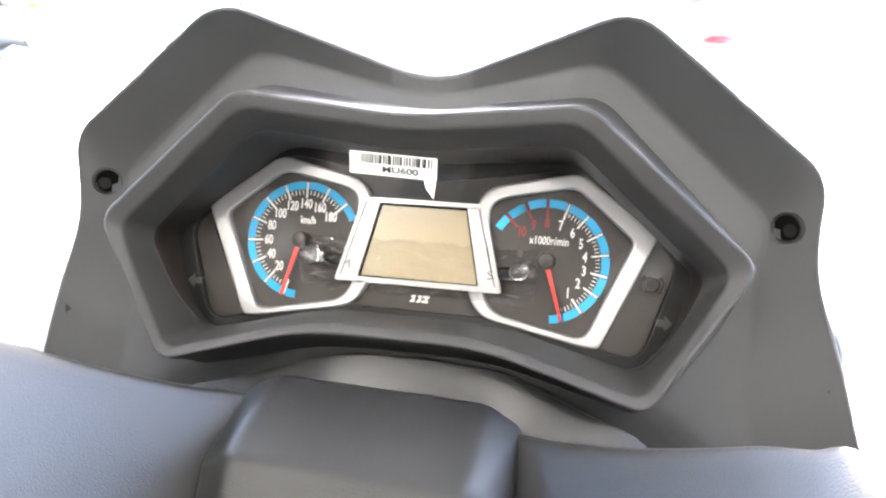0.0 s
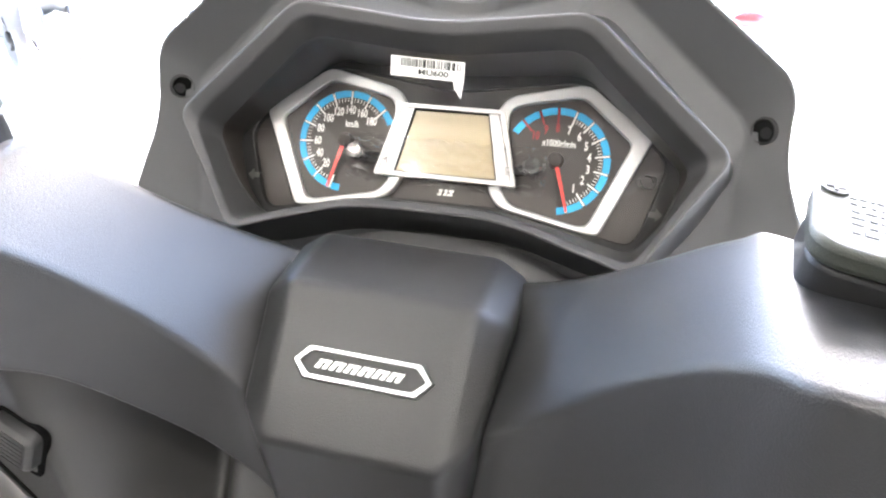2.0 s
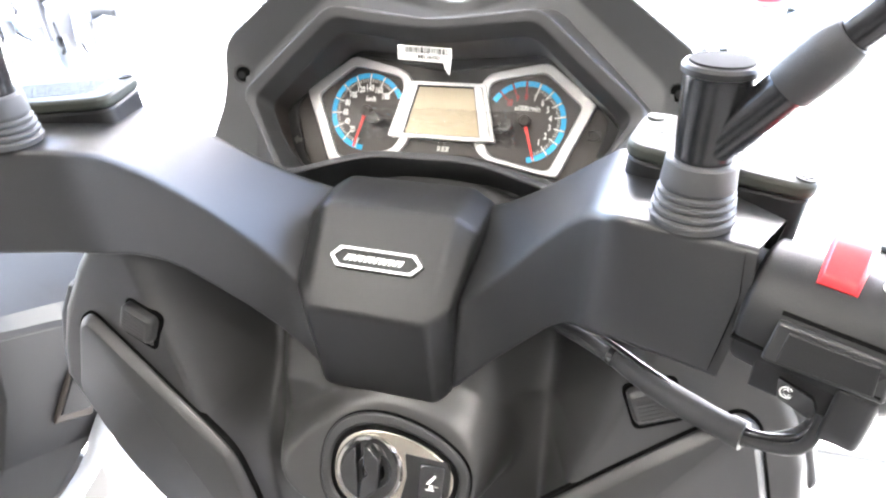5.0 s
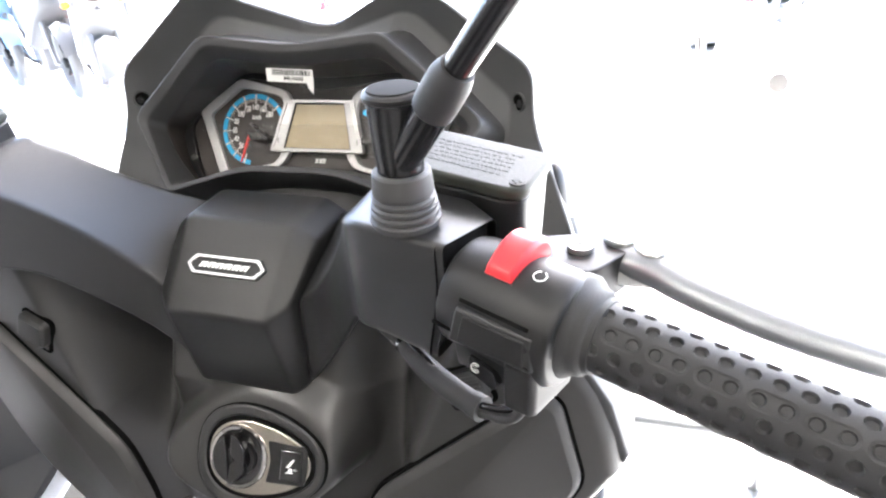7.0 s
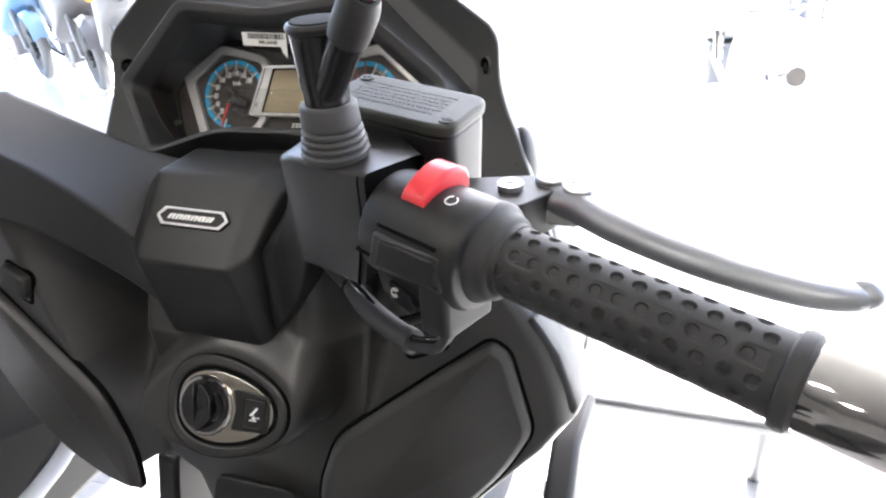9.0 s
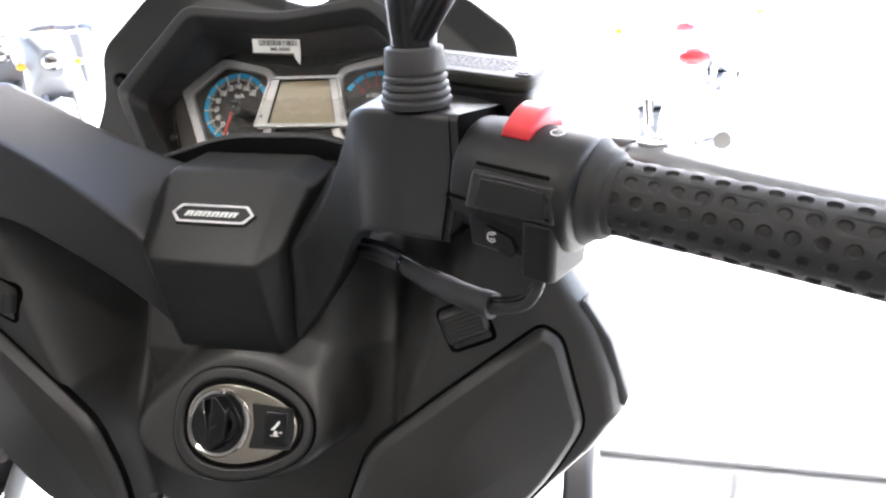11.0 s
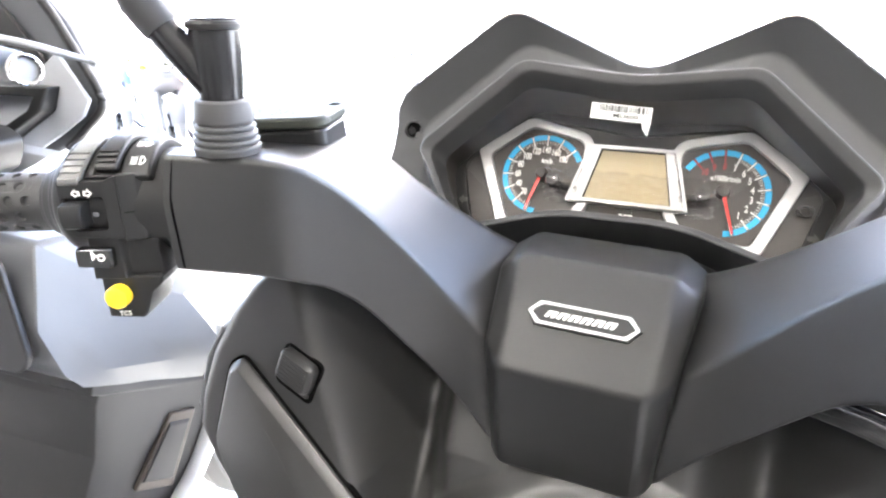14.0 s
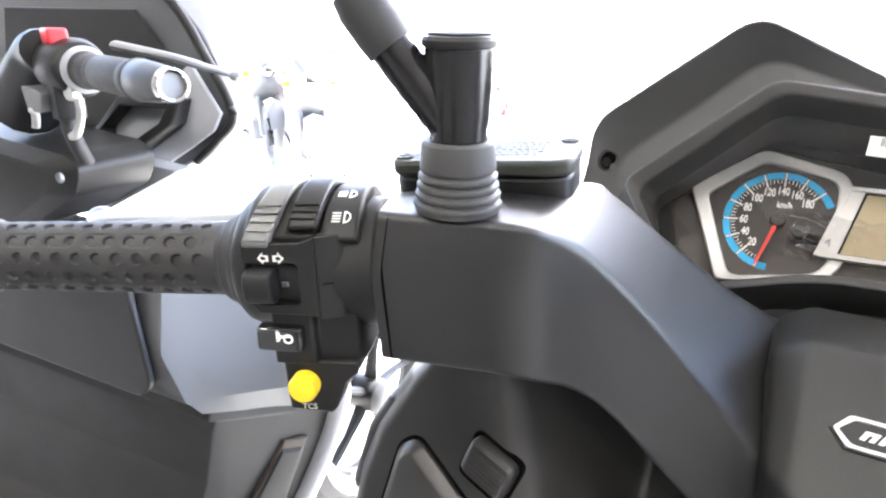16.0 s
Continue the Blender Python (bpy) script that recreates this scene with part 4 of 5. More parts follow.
tc = part("traction_switch_box", prism([(-0.0265, -0.0340), (-0.0272, -0.0565), (-0.0450, -0.0575), (-0.0470, -0.0550), (-0.0515, -0.0435), (-0.0575, -0.0385), (-0.0580, -0.0340)], -0.006, 0.0262, SW), PLASTIC2, lh, "small black box with a yellow push button", bevel=0.0012)
TC = G @ Matrix.Translation((-0.0352, -0.0264, -0.0440)) @ pose(0, 0, 0, 90, 0, 0)
part("traction_button", lathe([(-0.001, 0.0060), (0.0046, 0.0060), (0.0056, 0.0054), (0.0060, 0.0035)], TC @ pose(0, 0, 0, 0, -90, 0), 32), YELLOW, lh, "round yellow push button")
part("button_lettering", words("TCS", 0.0036, G @ Matrix.Translation((-0.0358, -0.0266, -0.0545)) @ pose(0, 0, 0, 90, 0, 0) @ Matrix.Diagonal((-1, 1, 1, 1)), 0.0001), WHITE, lh, smooth=False)
part("switch_saddle", wedge(G, -0.0610, -0.0160, 0.0268, -48, 58, 0.0048, 28), PLASTIC2, lh, bevel=0.0022)
def leaned(bm, k):
    """The same mesh, leaning along the bar as it rises."""
    inv = G.inverted()
    for v in bm.verts:
        p = inv @ v.co
        v.co = G @ V(p.x - k * max(0, p.z - 0.012), p.y, p.z)
    return bm


part("beam_switch_gap", leaned(wedge(G, -0.0458, -0.0324, 0.0310, -40, 54, 0.0009, 18), 0.12), GAP, lh)
part("beam_switch", leaned(wedge(G, -0.0448, -0.0334, 0.0310, -38, 52, 0.0042, 18), 0.12), PLASTIC2, lh, "black beam rocker switch", bevel=0.0014)
ribs = []
for a in (-32, -26, 34, 39, 44):
    ribs.append(leaned(wedge(G, -0.0440, -0.0342, 0.0344, a, a + 2.4, 0.0020, 2), 0.12))
for rib in ribs:
    part("beam_switch_rib", rib, PLASTIC2, lh)
part("passing_trigger", leaned(wedge(G, -0.0268, -0.0158, 0.0296, -42, 64, 0.0050, 20), 0.30), TRIGGER, lh, "grey ribbed passing light trigger", bevel=0.0014)
ribs = []
for a in (-34, -29, -24, 34, 40, 46, 52, 58):
    ribs.append(leaned(wedge(G, -0.0262, -0.0164, 0.0336, a, a + 2.4, 0.0020, 2), 0.30))
for rib in ribs:
    part("trigger_rib", rib, TRIGGER, lh)
for a, n in ((18, 0), (41, 4)):
    L = G @ Matrix.Rotation(radians(a), 4, "X") @ Matrix.Translation((-0.0552, 0, 0.0317)) @ Matrix.Diagonal((-1.05, 1.05, 1, 1))
    g = [arc_band((0, 0), 0.0019, 0.0025, -90, 90, 0, 0.0003, L, 15), block((0, 0, 0.0001), 0.0003, 0.0025, 0.0002, L)]
    for j in range(max(n, 1)):
        g.append(block((-0.0030, -0.0018 + 0.0012 * j if n else 0, 0.0001), 0.0016, 0.00022 if n else 0.0018, 0.0002, L))
    part("beam_mark", joined(g), WHITE, lh, smooth=False)

# cables under the right arm
for k, dz in enumerate((0.0, 0.006, -0.003)):
    cable = part("cable", tube([HB @ V(0.085 + 0.006 * k, 0.135, 1.045 + dz), HB @ V(0.130, 0.099, 1.0575 + dz), HB @ V(0.166, 0.064 + 0.003 * k, 1.0590 + dz), HB @ V(0.198, 0.043, 1.0595 + dz * 0.6), HB @ V(0.222, 0.030 + 0.004 * k, 1.0685 + dz * 0.4), HB @ V(0.230, 0.034, 1.090)], (0.0026, 0.0019, 0.0034)[k], 12, 8), RUBBER if k != 1 else GLOSS, scooter, "black control cable sagging under the bar")
sheath = part("cable_sheath", tube([HB @ V(0.146, 0.0855, 1.0590), HB @ V(0.166, 0.0660, 1.0600), HB @ V(0.184, 0.0525, 1.0602), HB @ V(0.200, 0.0430, 1.0604)], [0.0052, 0.0062, 0.0064, 0.0060], 18, 6), RUBBER, scooter, "black sheath round the control cables")
part("cable_tie", tube([HB @ V(0.199, 0.0437, 1.0604), HB @ V(0.205, 0.0402, 1.0606)], 0.0067, 18, 3), RUBBER, sheath)
part("cable_tie", tube([HB @ V(0.148, 0.0836, 1.0591), HB @ V(0.1505, 0.0812, 1.0592)], 0.0060, 18, 3), GLOSS, sheath)


# ---- leg shield ----
def shield_half(z):
    """Half width of the leg shield at a height."""
    tab = ((0.55, 0.085), (0.74, 0.085), (0.785, 0.090), (0.803, 0.118), (0.815, 0.149), (0.830, 0.181), (0.856, 0.211), (0.889, 0.240), (0.912, 0.261), (0.935, 0.276), (0.96, 0.272), (0.995, 0.260), (1.032, 0.238), (1.052, 0.222), (1.068, 0.205), (1.085, 0.165))
    for (a, b), (c, d) in zip(tab, tab[1:]):
        if z <= c:
            return b + (d - b) * (z - a) / (c - a)
    return tab[-1][1]


def hump(x, a, b):
    t = min(1, max(0, (x - a) / (b - a)))
    return t * t * (3 - 2 * t)


WING = (0.1065, 0.12, 0.12)  # a side wing's plane: depth at x 0.17, z 0.96, its slope outwards and its slope upwards


def wing_y(ax, z):
    return WING[0] + WING[1] * (ax - 0.17) + WING[2] * (z - 0.96)


def shield_y(x, z):
    """How far forward the leg shield lies: side wings, two deep valleys, a middle column with a raised pod for the lock."""
    ax = abs(x)
    wing = wing_y(ax, z)
    col = 0.128 + 0.45 * max(0, z - 0.955) + 0.5 * ax * ax
    deep = max(wing, col) + (0.050 if x < 0 else 0.030) * hump(z, 0.86, 0.97)
    edge = max(0.118, 0.105 + 0.40 * (z - 0.90)) + 0.016
    if ax < 0.108:
        y = col + (deep - col) * hump(ax, 0.076 if x < 0 else 0.062, 0.108)
    else:
        y = deep + (wing - deep) * hump(ax, 0.108, edge)
    px = (x - 0.001) / 0.077
    narrow = 1 - 0.50 * max(0, -px) ** 1.5
    pz = (z - 0.923 - 0.014 * min(0, px)) / (0.043 * max(0.4, narrow))
    d = (abs(px) ** 2.4 + abs(pz) ** 2.4) ** (1 / 2.4)
    k = 1 - hump(d, 0.86, 1.22)
    return y * (1 - k) + (0.0955 + 0.55 * (z - 0.921)) * k


rings = []
zs = [0.60 + 0.18 * i / 24 for i in range(24)] + [0.78 + 0.303 * i / 170 for i in range(171)]
for z in zs:
    w = shield_half(z)
    rear = 0.26 if z < 0.96 else shield_y(w, z) + 0.05
    row = [V(-w - 0.004, rear, z), V(-w - 0.004, shield_y(w, z) + 0.035, z)]
    for i in range(221):
        x = -w + 2 * w * i / 220
        e = max(0, abs(x) - (w - 0.014)) / 0.014
        row.append(V(x, shield_y(x, z) + 0.016 * e * e + 0.006 * hump(z, 1.05, 1.083), z - 0.055 * hump(z, 1.02, 1.083) * (1 - hump(abs(x), 0.12, 0.15))))
    row += [V(w + 0.004, shield_y(w, z) + 0.035, z), V(w + 0.004, rear, z)]
    rings.append(row)
shield = part("leg_shield", loft(rings, closed=False, caps=(False, False)), SHIELD, scooter, "broad black leg shield under the handlebar")
shield.data.set_sharp_from_angle(angle=radians(80))


def wing_frame(s):
    """Plane of a side wing: x to the right, y up, z towards the rider."""
    ex = V(1, WING[1] * s, 0)
    ey = V(0, WING[2], 1)
    M = Matrix((ex, ey, ex.cross(ey).normalized())).transposed().to_4x4()
    M.translation = V(0, wing_y(0, 0), 0)
    return M


def inset(pts, d):
    """A closed outline moved inwards by d."""
    n, out = len(pts), []
    area = sum(pts[i][0] * pts[(i + 1) % n][1] - pts[(i + 1) % n][0] * pts[i][1] for i in range(n))
    for i in range(n):
        a, b = Vector(pts[i - 1][:2]), Vector(pts[(i + 1) % n][:2])
        t = (b - a).normalized()
        out.append(Vector(pts[i][:2]) + Vector((-t.y, t.x)) * (d if area > 0 else -d))
    return out


for s in (-1, 1):
    W = wing_frame(s)
    pk = [(0.2210, 1.0010), (0.2330, 0.9925), (0.2490, 0.932), (0.2285, 0.893), (0.201, 0.860), (0.169, 0.834), (0.120, 0.8185), (0.090, 0.8175), (0.088, 0.862), (0.107, 0.912), (0.170, 0.9625)]
    pkr = rounded([(s * a, b) for a, b in pk], [0.006, 0.006, 0.010, 0.02, 0.02, 0.02, 0.02, 0.008, 0.02, 0.014, 0.03], 5)
    grow, brow, face = inset(pkr, -0.0022), inset(pkr, 0.0050), inset(pkr, 0.0062)
    lid = part("glove_box_lid", loft([[W @ V(p[0], p[1], h) for p in ring] for ring, h in ((pkr, -0.004), (pkr, 0.0022), (brow, 0.0075), (face, 0.0080))]), SHIELD, scooter, "black glove box lid with a bevelled edge, set in the leg shield", bevel=0.0008, seg=2)
    # Black sheets under lid and latch paint the shade of groove and pocket
    part("lid_gap_shade", prism(grow, -0.003, 0.0007, W), GAP, lid)
    # latch pad in a square pocket, turned with the lid's edge
    L = W @ Matrix.Translation((s * 0.1735, 1.0035, 0)) @ Matrix.Rotation(radians(s * 20), 4, "Z")
    part("latch_recess_shade", prism(rounded([(-0.0158, 0.0136), (0.0158, 0.0136), (0.0158, -0.0180), (-0.0158, -0.0180)], 0.0055, 5), -0.002, 0.0008, L), GAP, lid)
    part("pocket_floor", prism(rounded([(-0.0125, -0.0100), (0.0125, -0.0100), (0.0125, -0.0150), (-0.0125, -0.0150)], 0.002, 3), -0.002, 0.0014, L), SHIELD, lid)
    pad_o = rounded([(-0.0138, 0.0120), (0.0138, 0.0120), (0.0138, -0.0100), (-0.0138, -0.0100)], [0.0050, 0.0050, 0.0045, 0.0045], 5)
    latch = part("latch", loft([[L @ V(p[0], p[1], h) for p in ring] for ring, h in ((pad_o, -0.001), (pad_o, 0.0062), (inset(pad_o, 0.0022), 0.0085))]), SHIELD, scooter, "black push latch with fine ribs", bevel=0.0006, seg=2)
    for k in range(7):
        part("latch_rib", block((0, -0.0070 + k * 0.0027, 0.0085), 0.0098, 0.0006, 0.0005, L), SHIELD, latch)
    # slim trim strip along the outer edge
    tr = [(0.246, 1.015), (0.263, 0.987), (0.2762, 0.944), (0.2740, 0.937), (0.2705, 0.941), (0.259, 0.975), (0.241, 1.012)]
    part("edge_trim", loft([[V(s * (a + dx), y, b) for a, b in tr] for y, dx in ((0.126, 0.0), (0.134, 0.003), (0.20, 0.004))]), SATIN, scooter, "slim black trim strip on the shield edge", bevel=0.002)
    # flank panel behind the shield
    part("flank_panel", loft([[V(s * (x + dx), y, z) for x, y, z in ((0.262, 0.20, 0.70), (0.285, 0.19, 0.60), (0.300, 0.30, 0.50), (0.276, 0.365, 0.66), (0.270, 0.395, 0.725), (0.262, 0.30, 0.735))] for dx in ((-0.03, 0.0) if s > 0 else (-0.075, -0.045))]), PLASTIC2, scooter, "black flank panel of the front fairing", bevel=0.006)

# ignition lock and fuel flap button on their silver plate
IM = Matrix(((1, 0, 0, -0.001), (0, 0.5, -0.866, 0.0945), (0, 0.866, 0.5, 0.921), (0, 0, 0, 1)))
drop = []
for i in range(56):
    a = 2 * math.pi * i / 56
    sn = math.sin(a)
    drop.append((0.0165 + 0.0420 * math.cos(a), math.copysign(abs(sn) ** 0.82, sn) * 0.0268 * (1 - 0.20 * math.cos(a))))
plate = part("ignition_plate", prism(drop, -0.004, 0.0050, IM), PLATE, scooter, "silver teardrop plate round the ignition lock", bevel=0.0012)
cxm = 0.0165
part("plate_gap", ringplate([(cxm + (p[0] - cxm) * 1.075, p[1] * 1.11) for p in drop], drop, -0.006, 0.0035, IM), GAP, plate)
part("plate_lip", ringplate([(cxm + (p[0] - cxm) * 1.26, p[1] * 1.42) for p in drop], [(cxm + (p[0] - cxm) * 1.075, p[1] * 1.11) for p in drop], -0.010, 0.0042, IM), PLASTIC, plate, bevel=0.002)
part("lip_groove", ringplate([(cxm + (p[0] - cxm) * 1.275, p[1] * 1.445) for p in drop], [(cxm + (p[0] - cxm) * 1.258, p[1] * 1.415) for p in drop], -0.010, 0.0030, IM), GAP, plate)
lock = part("ignition_lock", lathe([(0.003, 0.0236), (0.0062, 0.0236), (0.0075, 0.0226), (0.0070, 0.0205), (0.004, 0.0200)], IM @ pose(0, 0, 0, 0, -90, 0), 48), CHROME, scooter, "black rotary ignition lock in a chrome ring")
part("lock_face", disc((0, 0), 0.0204, 0.002, 0.0062, IM, 40), GLOSS, lock)
part("lock_shutter", prism([(0.0188 * math.cos(radians(a)), 0.0188 * math.sin(radians(a))) for a in range(112, 262, 10)], 0.006, 0.0115, IM @ Matrix.Rotation(radians(8), 4, "Z")), GLOSS, lock, "gloss black lock shutter", bevel=0.0012)
part("keyhole_ring", lathe([(0.006, 0.0120), (0.0085, 0.0115), (0.0085, 0.0085), (0.006, 0.0080)], IM @ Matrix.Translation((0.0035, 0, 0)) @ pose(0, 0, 0, 0, -90, 0), 36), PLASTIC2, lock)
part("lock_fin", loft([[IM @ V(0.0195 * math.cos(radians(a)) * k + 0.004, 0.0195 * math.sin(radians(a)) * k, z) for a, k in ((110, 1), (100, 0.95), (60, 0.55), (0, 0.30), (-60, 0.55), (-100, 0.95), (-110, 1), (-150, 0.35), (180, 0.12), (150, 0.35))] for z in (0.006, 0.0145)]), GLOSS, lock, "black curved turning fin", bevel=0.001)
part("keyhole", block((0.0035, 0, 0.0080), 0.0012, 0.0055, 0.0006, IM), GAP, lock)
part("seat_switch_bezel", prism(rounded([(0.0235, 0.0155), (0.054, 0.0140), (0.0565, 0.006), (0.0565, -0.006), (0.054, -0.0140), (0.0235, -0.0155), (0.0265, 0.0)], 0.0015, 2), 0.001, 0.0056, IM), PLASTIC2, plate, bevel=0.0008)
part("seat_switch", block((0, 0, 0), 0.0085, 0.0115, 0.0016, IM @ pose(0.0440, 0, 0.0062, 0, 5, 0)), GLOSS, plate, "small black rocker with a white seat mark", bevel=0.0012)
SM = IM @ pose(0.0440, 0, 0.0062, 0, 5, 0) @ Matrix.Translation((0, 0, 0.0016))
part("seat_mark", joined([prism([(-0.0035, -0.001), (0.002, 0.0055), (0.0030, 0.0045), (-0.001, -0.001)], 0, 0.0003, SM), arc_band((0.0002, -0.0028), 0.0, 0.0016, 0, 345, 0, 0.0003, SM, 25), block((-0.0005, -0.0046, 0.0001), 0.0028, 0.0004, 0.0002, SM), block((0.0036, -0.0022, 0.0001), 0.0012, 0.0004, 0.0002, SM)]), WHITE, plate, smooth=False)
# lower column with the filler lid, and the hidden body that carries the scooter
part("filler_lid", prism(rounded([(-0.045, 0.02), (0.035, 0.02), (0.055, -0.06), (-0.065, -0.06)], 0.01, 4), 0, 0.006, Matrix(((1, 0, 0, 0), (0, 0.2, -0.98, 0.118), (0, 0.98, 0.2, 0.785), (0, 0, 0, 1)))), PLASTIC2, scooter, bevel=0.002)
part("fork_cover", loft([[V(x * k, y, z) for x, y in ((-0.15, 0.25), (0.15, 0.25), (0.12, 0.6), (-0.12, 0.6))] for z, k in ((0.45, 0.8), (0.88, 1.0))]), PLASTIC2, scooter, bevel=0.02)
part("floorboard", loft([[V(x, y, z) for x, y in ((-0.24, -0.55), (0.24, -0.55), (0.20, 0.30), (-0.20, 0.30))] for z in (0.30, 0.42)]), PLASTIC2, scooter, bevel=0.02)
for y in (0.95, -0.75):
    WM = Matrix.Translation((0, y, 0.30)) @ pose(0, 0, 0, 0, 0, 0)
    wheel = part("wheel", loft([[WM @ V((0.065) * math.cos(a), (0.235 + 0.065 * math.sin(a)) * math.cos(b), (0.235 + 0.065 * math.sin(a)) * math.sin(b)) for a in [2 * math.pi * i / 12 for i in range(12)]] for b in [2 * math.pi * j / 40 for j in range(41)]], caps=(False, False)), TYRE, scooter)
    part("rim", lathe([(-0.04, 0.18), (-0.03, 0.19), (0.03, 0.19), (0.04, 0.18), (0.02, 0.05), (-0.02, 0.05)], WM, 32), PLASTIC2, wheel)
part("tail_body", loft([rounded([(-w, y, z0), (w, y, z0), (w * 0.8, y, z1), (-w * 0.8, y, z1)], 0.04, 4) for y, w, z0, z1 in ((-0.50, 0.12, 0.35, 0.62), (-0.70, 0.18, 0.42, 0.76), (-1.05, 0.16, 0.55, 0.82), (-1.30, 0.09, 0.68, 0.84))]), PLASTIC2, scooter)


# ---- the scooter parked beside it ----
def neighbour_scooter():
    n = thing("scooter", (-0.95, 0.5, 0), "dark grey scooter with a plain grip, parked beside the black one", "scooter")
    # leg shield: dark glove box field and an outer field that mirrors the sky
    rows = []
    for a, b, c in (((-1.60, 0.31, 0.975), (-0.715, 0.33, 0.945), (-0.625, 0.470, 0.835)), ((-1.60, 0.290, 0.86), (-0.690, 0.292, 0.845), (-0.582, 0.480, 0.775)), ((-1.60, 0.285, 0.79), (-0.665, 0.298, 0.785), (-0.580, 0.482, 0.745)), ((-1.60, 0.295, 0.745), (-0.660, 0.315, 0.760), (-0.615, 0.475, 0.700))):
        a, b, c = V(*a), V(*b), V(*c)
        rows.append([a.lerp(b, i / 8) for i in range(8)] + [b.lerp(c, i / 8) + V(-0.012, -0.01, 0) * math.sin(math.pi * i / 8) for i in range(9)])
    back_rows = [[p + V(0.01, 0.06, 0) for p in r] for r in rows]
    sh = part("leg_shield", loft([back_rows[0]] + rows + [back_rows[-1]], closed=False, caps=(False, False)), NB_GREY, n, "satin grey leg shield", bevel=0.01, limit=20)
    # Sheet added over the part of the shield that mirrors the sky
    part("outer_field", loft([[p + V(0.004, -0.004, 0) for p in r[8:]] for r in rows], closed=False, caps=(False, False)), NB_FIELD, sh, "satin outer field of the shield where it mirrors the sky")
    part("glove_box_lid", loft([rounded([(x, y + 0.285 + 0.00, z) for x, y, z in ((-1.5, 0.004, 0.93), (-0.735, 0.014, 0.93), (-0.690, -0.004, 0.81), (-0.715, -0.002, 0.785), (-1.5, -0.004, 0.77))], 0.015, 4), rounded([(x, y + 0.277, z) for x, y, z in ((-1.5, 0.004, 0.93), (-0.735, 0.012, 0.93), (-0.690, -0.006, 0.81), (-0.715, -0.004, 0.785), (-1.5, -0.006, 0.77))], 0.015, 4)]), PLASTIC2, n, "dark glove box lid", bevel=0.003)
    # lower panel under the shield, with a crease and a recess, then the foot board
    well = []
    for pts in (((-1.60, 0.320, 0.748), (-0.662, 0.330, 0.762), (-0.612, 0.480, 0.705)), ((-1.60, 0.312, 0.722), (-0.665, 0.326, 0.735), (-0.606, 0.488, 0.688)), ((-1.60, 0.325, 0.716), (-0.667, 0.338, 0.729), (-0.606, 0.490, 0.682)), ((-1.60, 0.318, 0.700), (-0.672, 0.335, 0.714), (-0.610, 0.490, 0.668)), ((-1.60, 0.330, 0.58), (-0.720, 0.352, 0.60), (-0.640, 0.478, 0.565)), ((-1.60, 0.300, 0.44), (-0.775, 0.335, 0.45), (-0.690, 0.440, 0.450)), ((-1.20, 0.20, 0.33), (-0.80, 0.22, 0.34), (-0.72, 0.30, 0.36)), ((-1.18, -0.40, 0.32), (-0.78, -0.40, 0.32), (-0.72, -0.40, 0.33))):
        a, b, c = (V(*p) for p in pts)
        well.append([a.lerp(b, i / 8) for i in range(8)] + [b.lerp(c, i / 5) for i in range(6)])
    part("lower_panel", loft(well, closed=False, caps=(False, False)), NB_DARK, n, "dark grey lower panel with a crease", bevel=0.004, limit=14)
    MA, MB, MC, MD = V(-0.650, 0.434, 0.652), V(-0.632, 0.468, 0.645), V(-0.680, 0.446, 0.500), V(-0.712, 0.398, 0.512)
    mat = part("foot_mat", loft([[p + V(-0.006, 0.004, 0) for p in (MA, MB, MC, MD)], [p + V(0.009, -0.006, 0) for p in (MA, MB, MC, MD)]]), WOOD, n, "dark brown rubber foot mat", bevel=0.004)
    mid = (MA + MB + MC + MD) / 4
    part("mat_panel", loft([[p.lerp(mid, k) + V(d, -d * 0.67, 0) for p in (MA, MB, MC, MD)] for k, d in ((0.22, 0.009), (0.30, 0.0125))]), NB_DARK, mat, bevel=0.001)
    part("edge_strip", tube([V(-0.578, 0.490, 0.790), V(-0.588, 0.497, 0.70), V(-0.622, 0.492, 0.600), V(-0.668, 0.450, 0.47), V(-0.70, 0.32, 0.36), V(-0.70, -0.3, 0.33)], [0.010, 0.014, 0.016, 0.016, 0.016, 0.016], 12, 6), NB_PALE, n, "pale grey edge strip of the foot board")
    part("strip_hole", sphere((-0.606, 0.482, 0.690), (0.006, 0.004, 0.007), 12), GAP, n)
    part("centre_tunnel", loft([rounded([(-0.95 - w, y, 0.30), (-0.95 + w, y, 0.30), (-0.95 + w * 0.7, y, z), (-0.95 - w * 0.7, y, z)], 0.03, 4) for y, w, z in ((0.50, 0.14, 0.42), (0.34, 0.13, 0.42), (0.10, 0.12, 0.40), (-0.20, 0.13, 0.42), (-0.45, 0.16, 0.55))]), PLASTIC, n, "black centre tunnel")
    part("seat_body", loft([rounded([(-0.95 - w, y, z0), (-0.95 + w, y, z0), (-0.95 + w * 0.8, y, z1), (-0.95 - w * 0.8, y, z1)], 0.04, 4) for y, w, z0, z1 in ((-0.42, 0.14, 0.32, 0.66), (-0.62, 0.19, 0.36, 0.76), (-1.0, 0.17, 0.50, 0.82), (-1.35, 0.08, 0.66, 0.84))]), PLASTIC2, n)
    # front cowl wing, with a dark inner field
    wing = [(-1.02, 0.47, 1.30), (-0.80, 0.45, 1.262), (-0.735, 0.445, 1.205), (-0.683, 0.44, 1.112), (-0.735, 0.43, 1.055), (-0.96, 0.40, 0.955), (-1.20, 0.40, 0.93), (-1.22, 0.46, 1.25)]
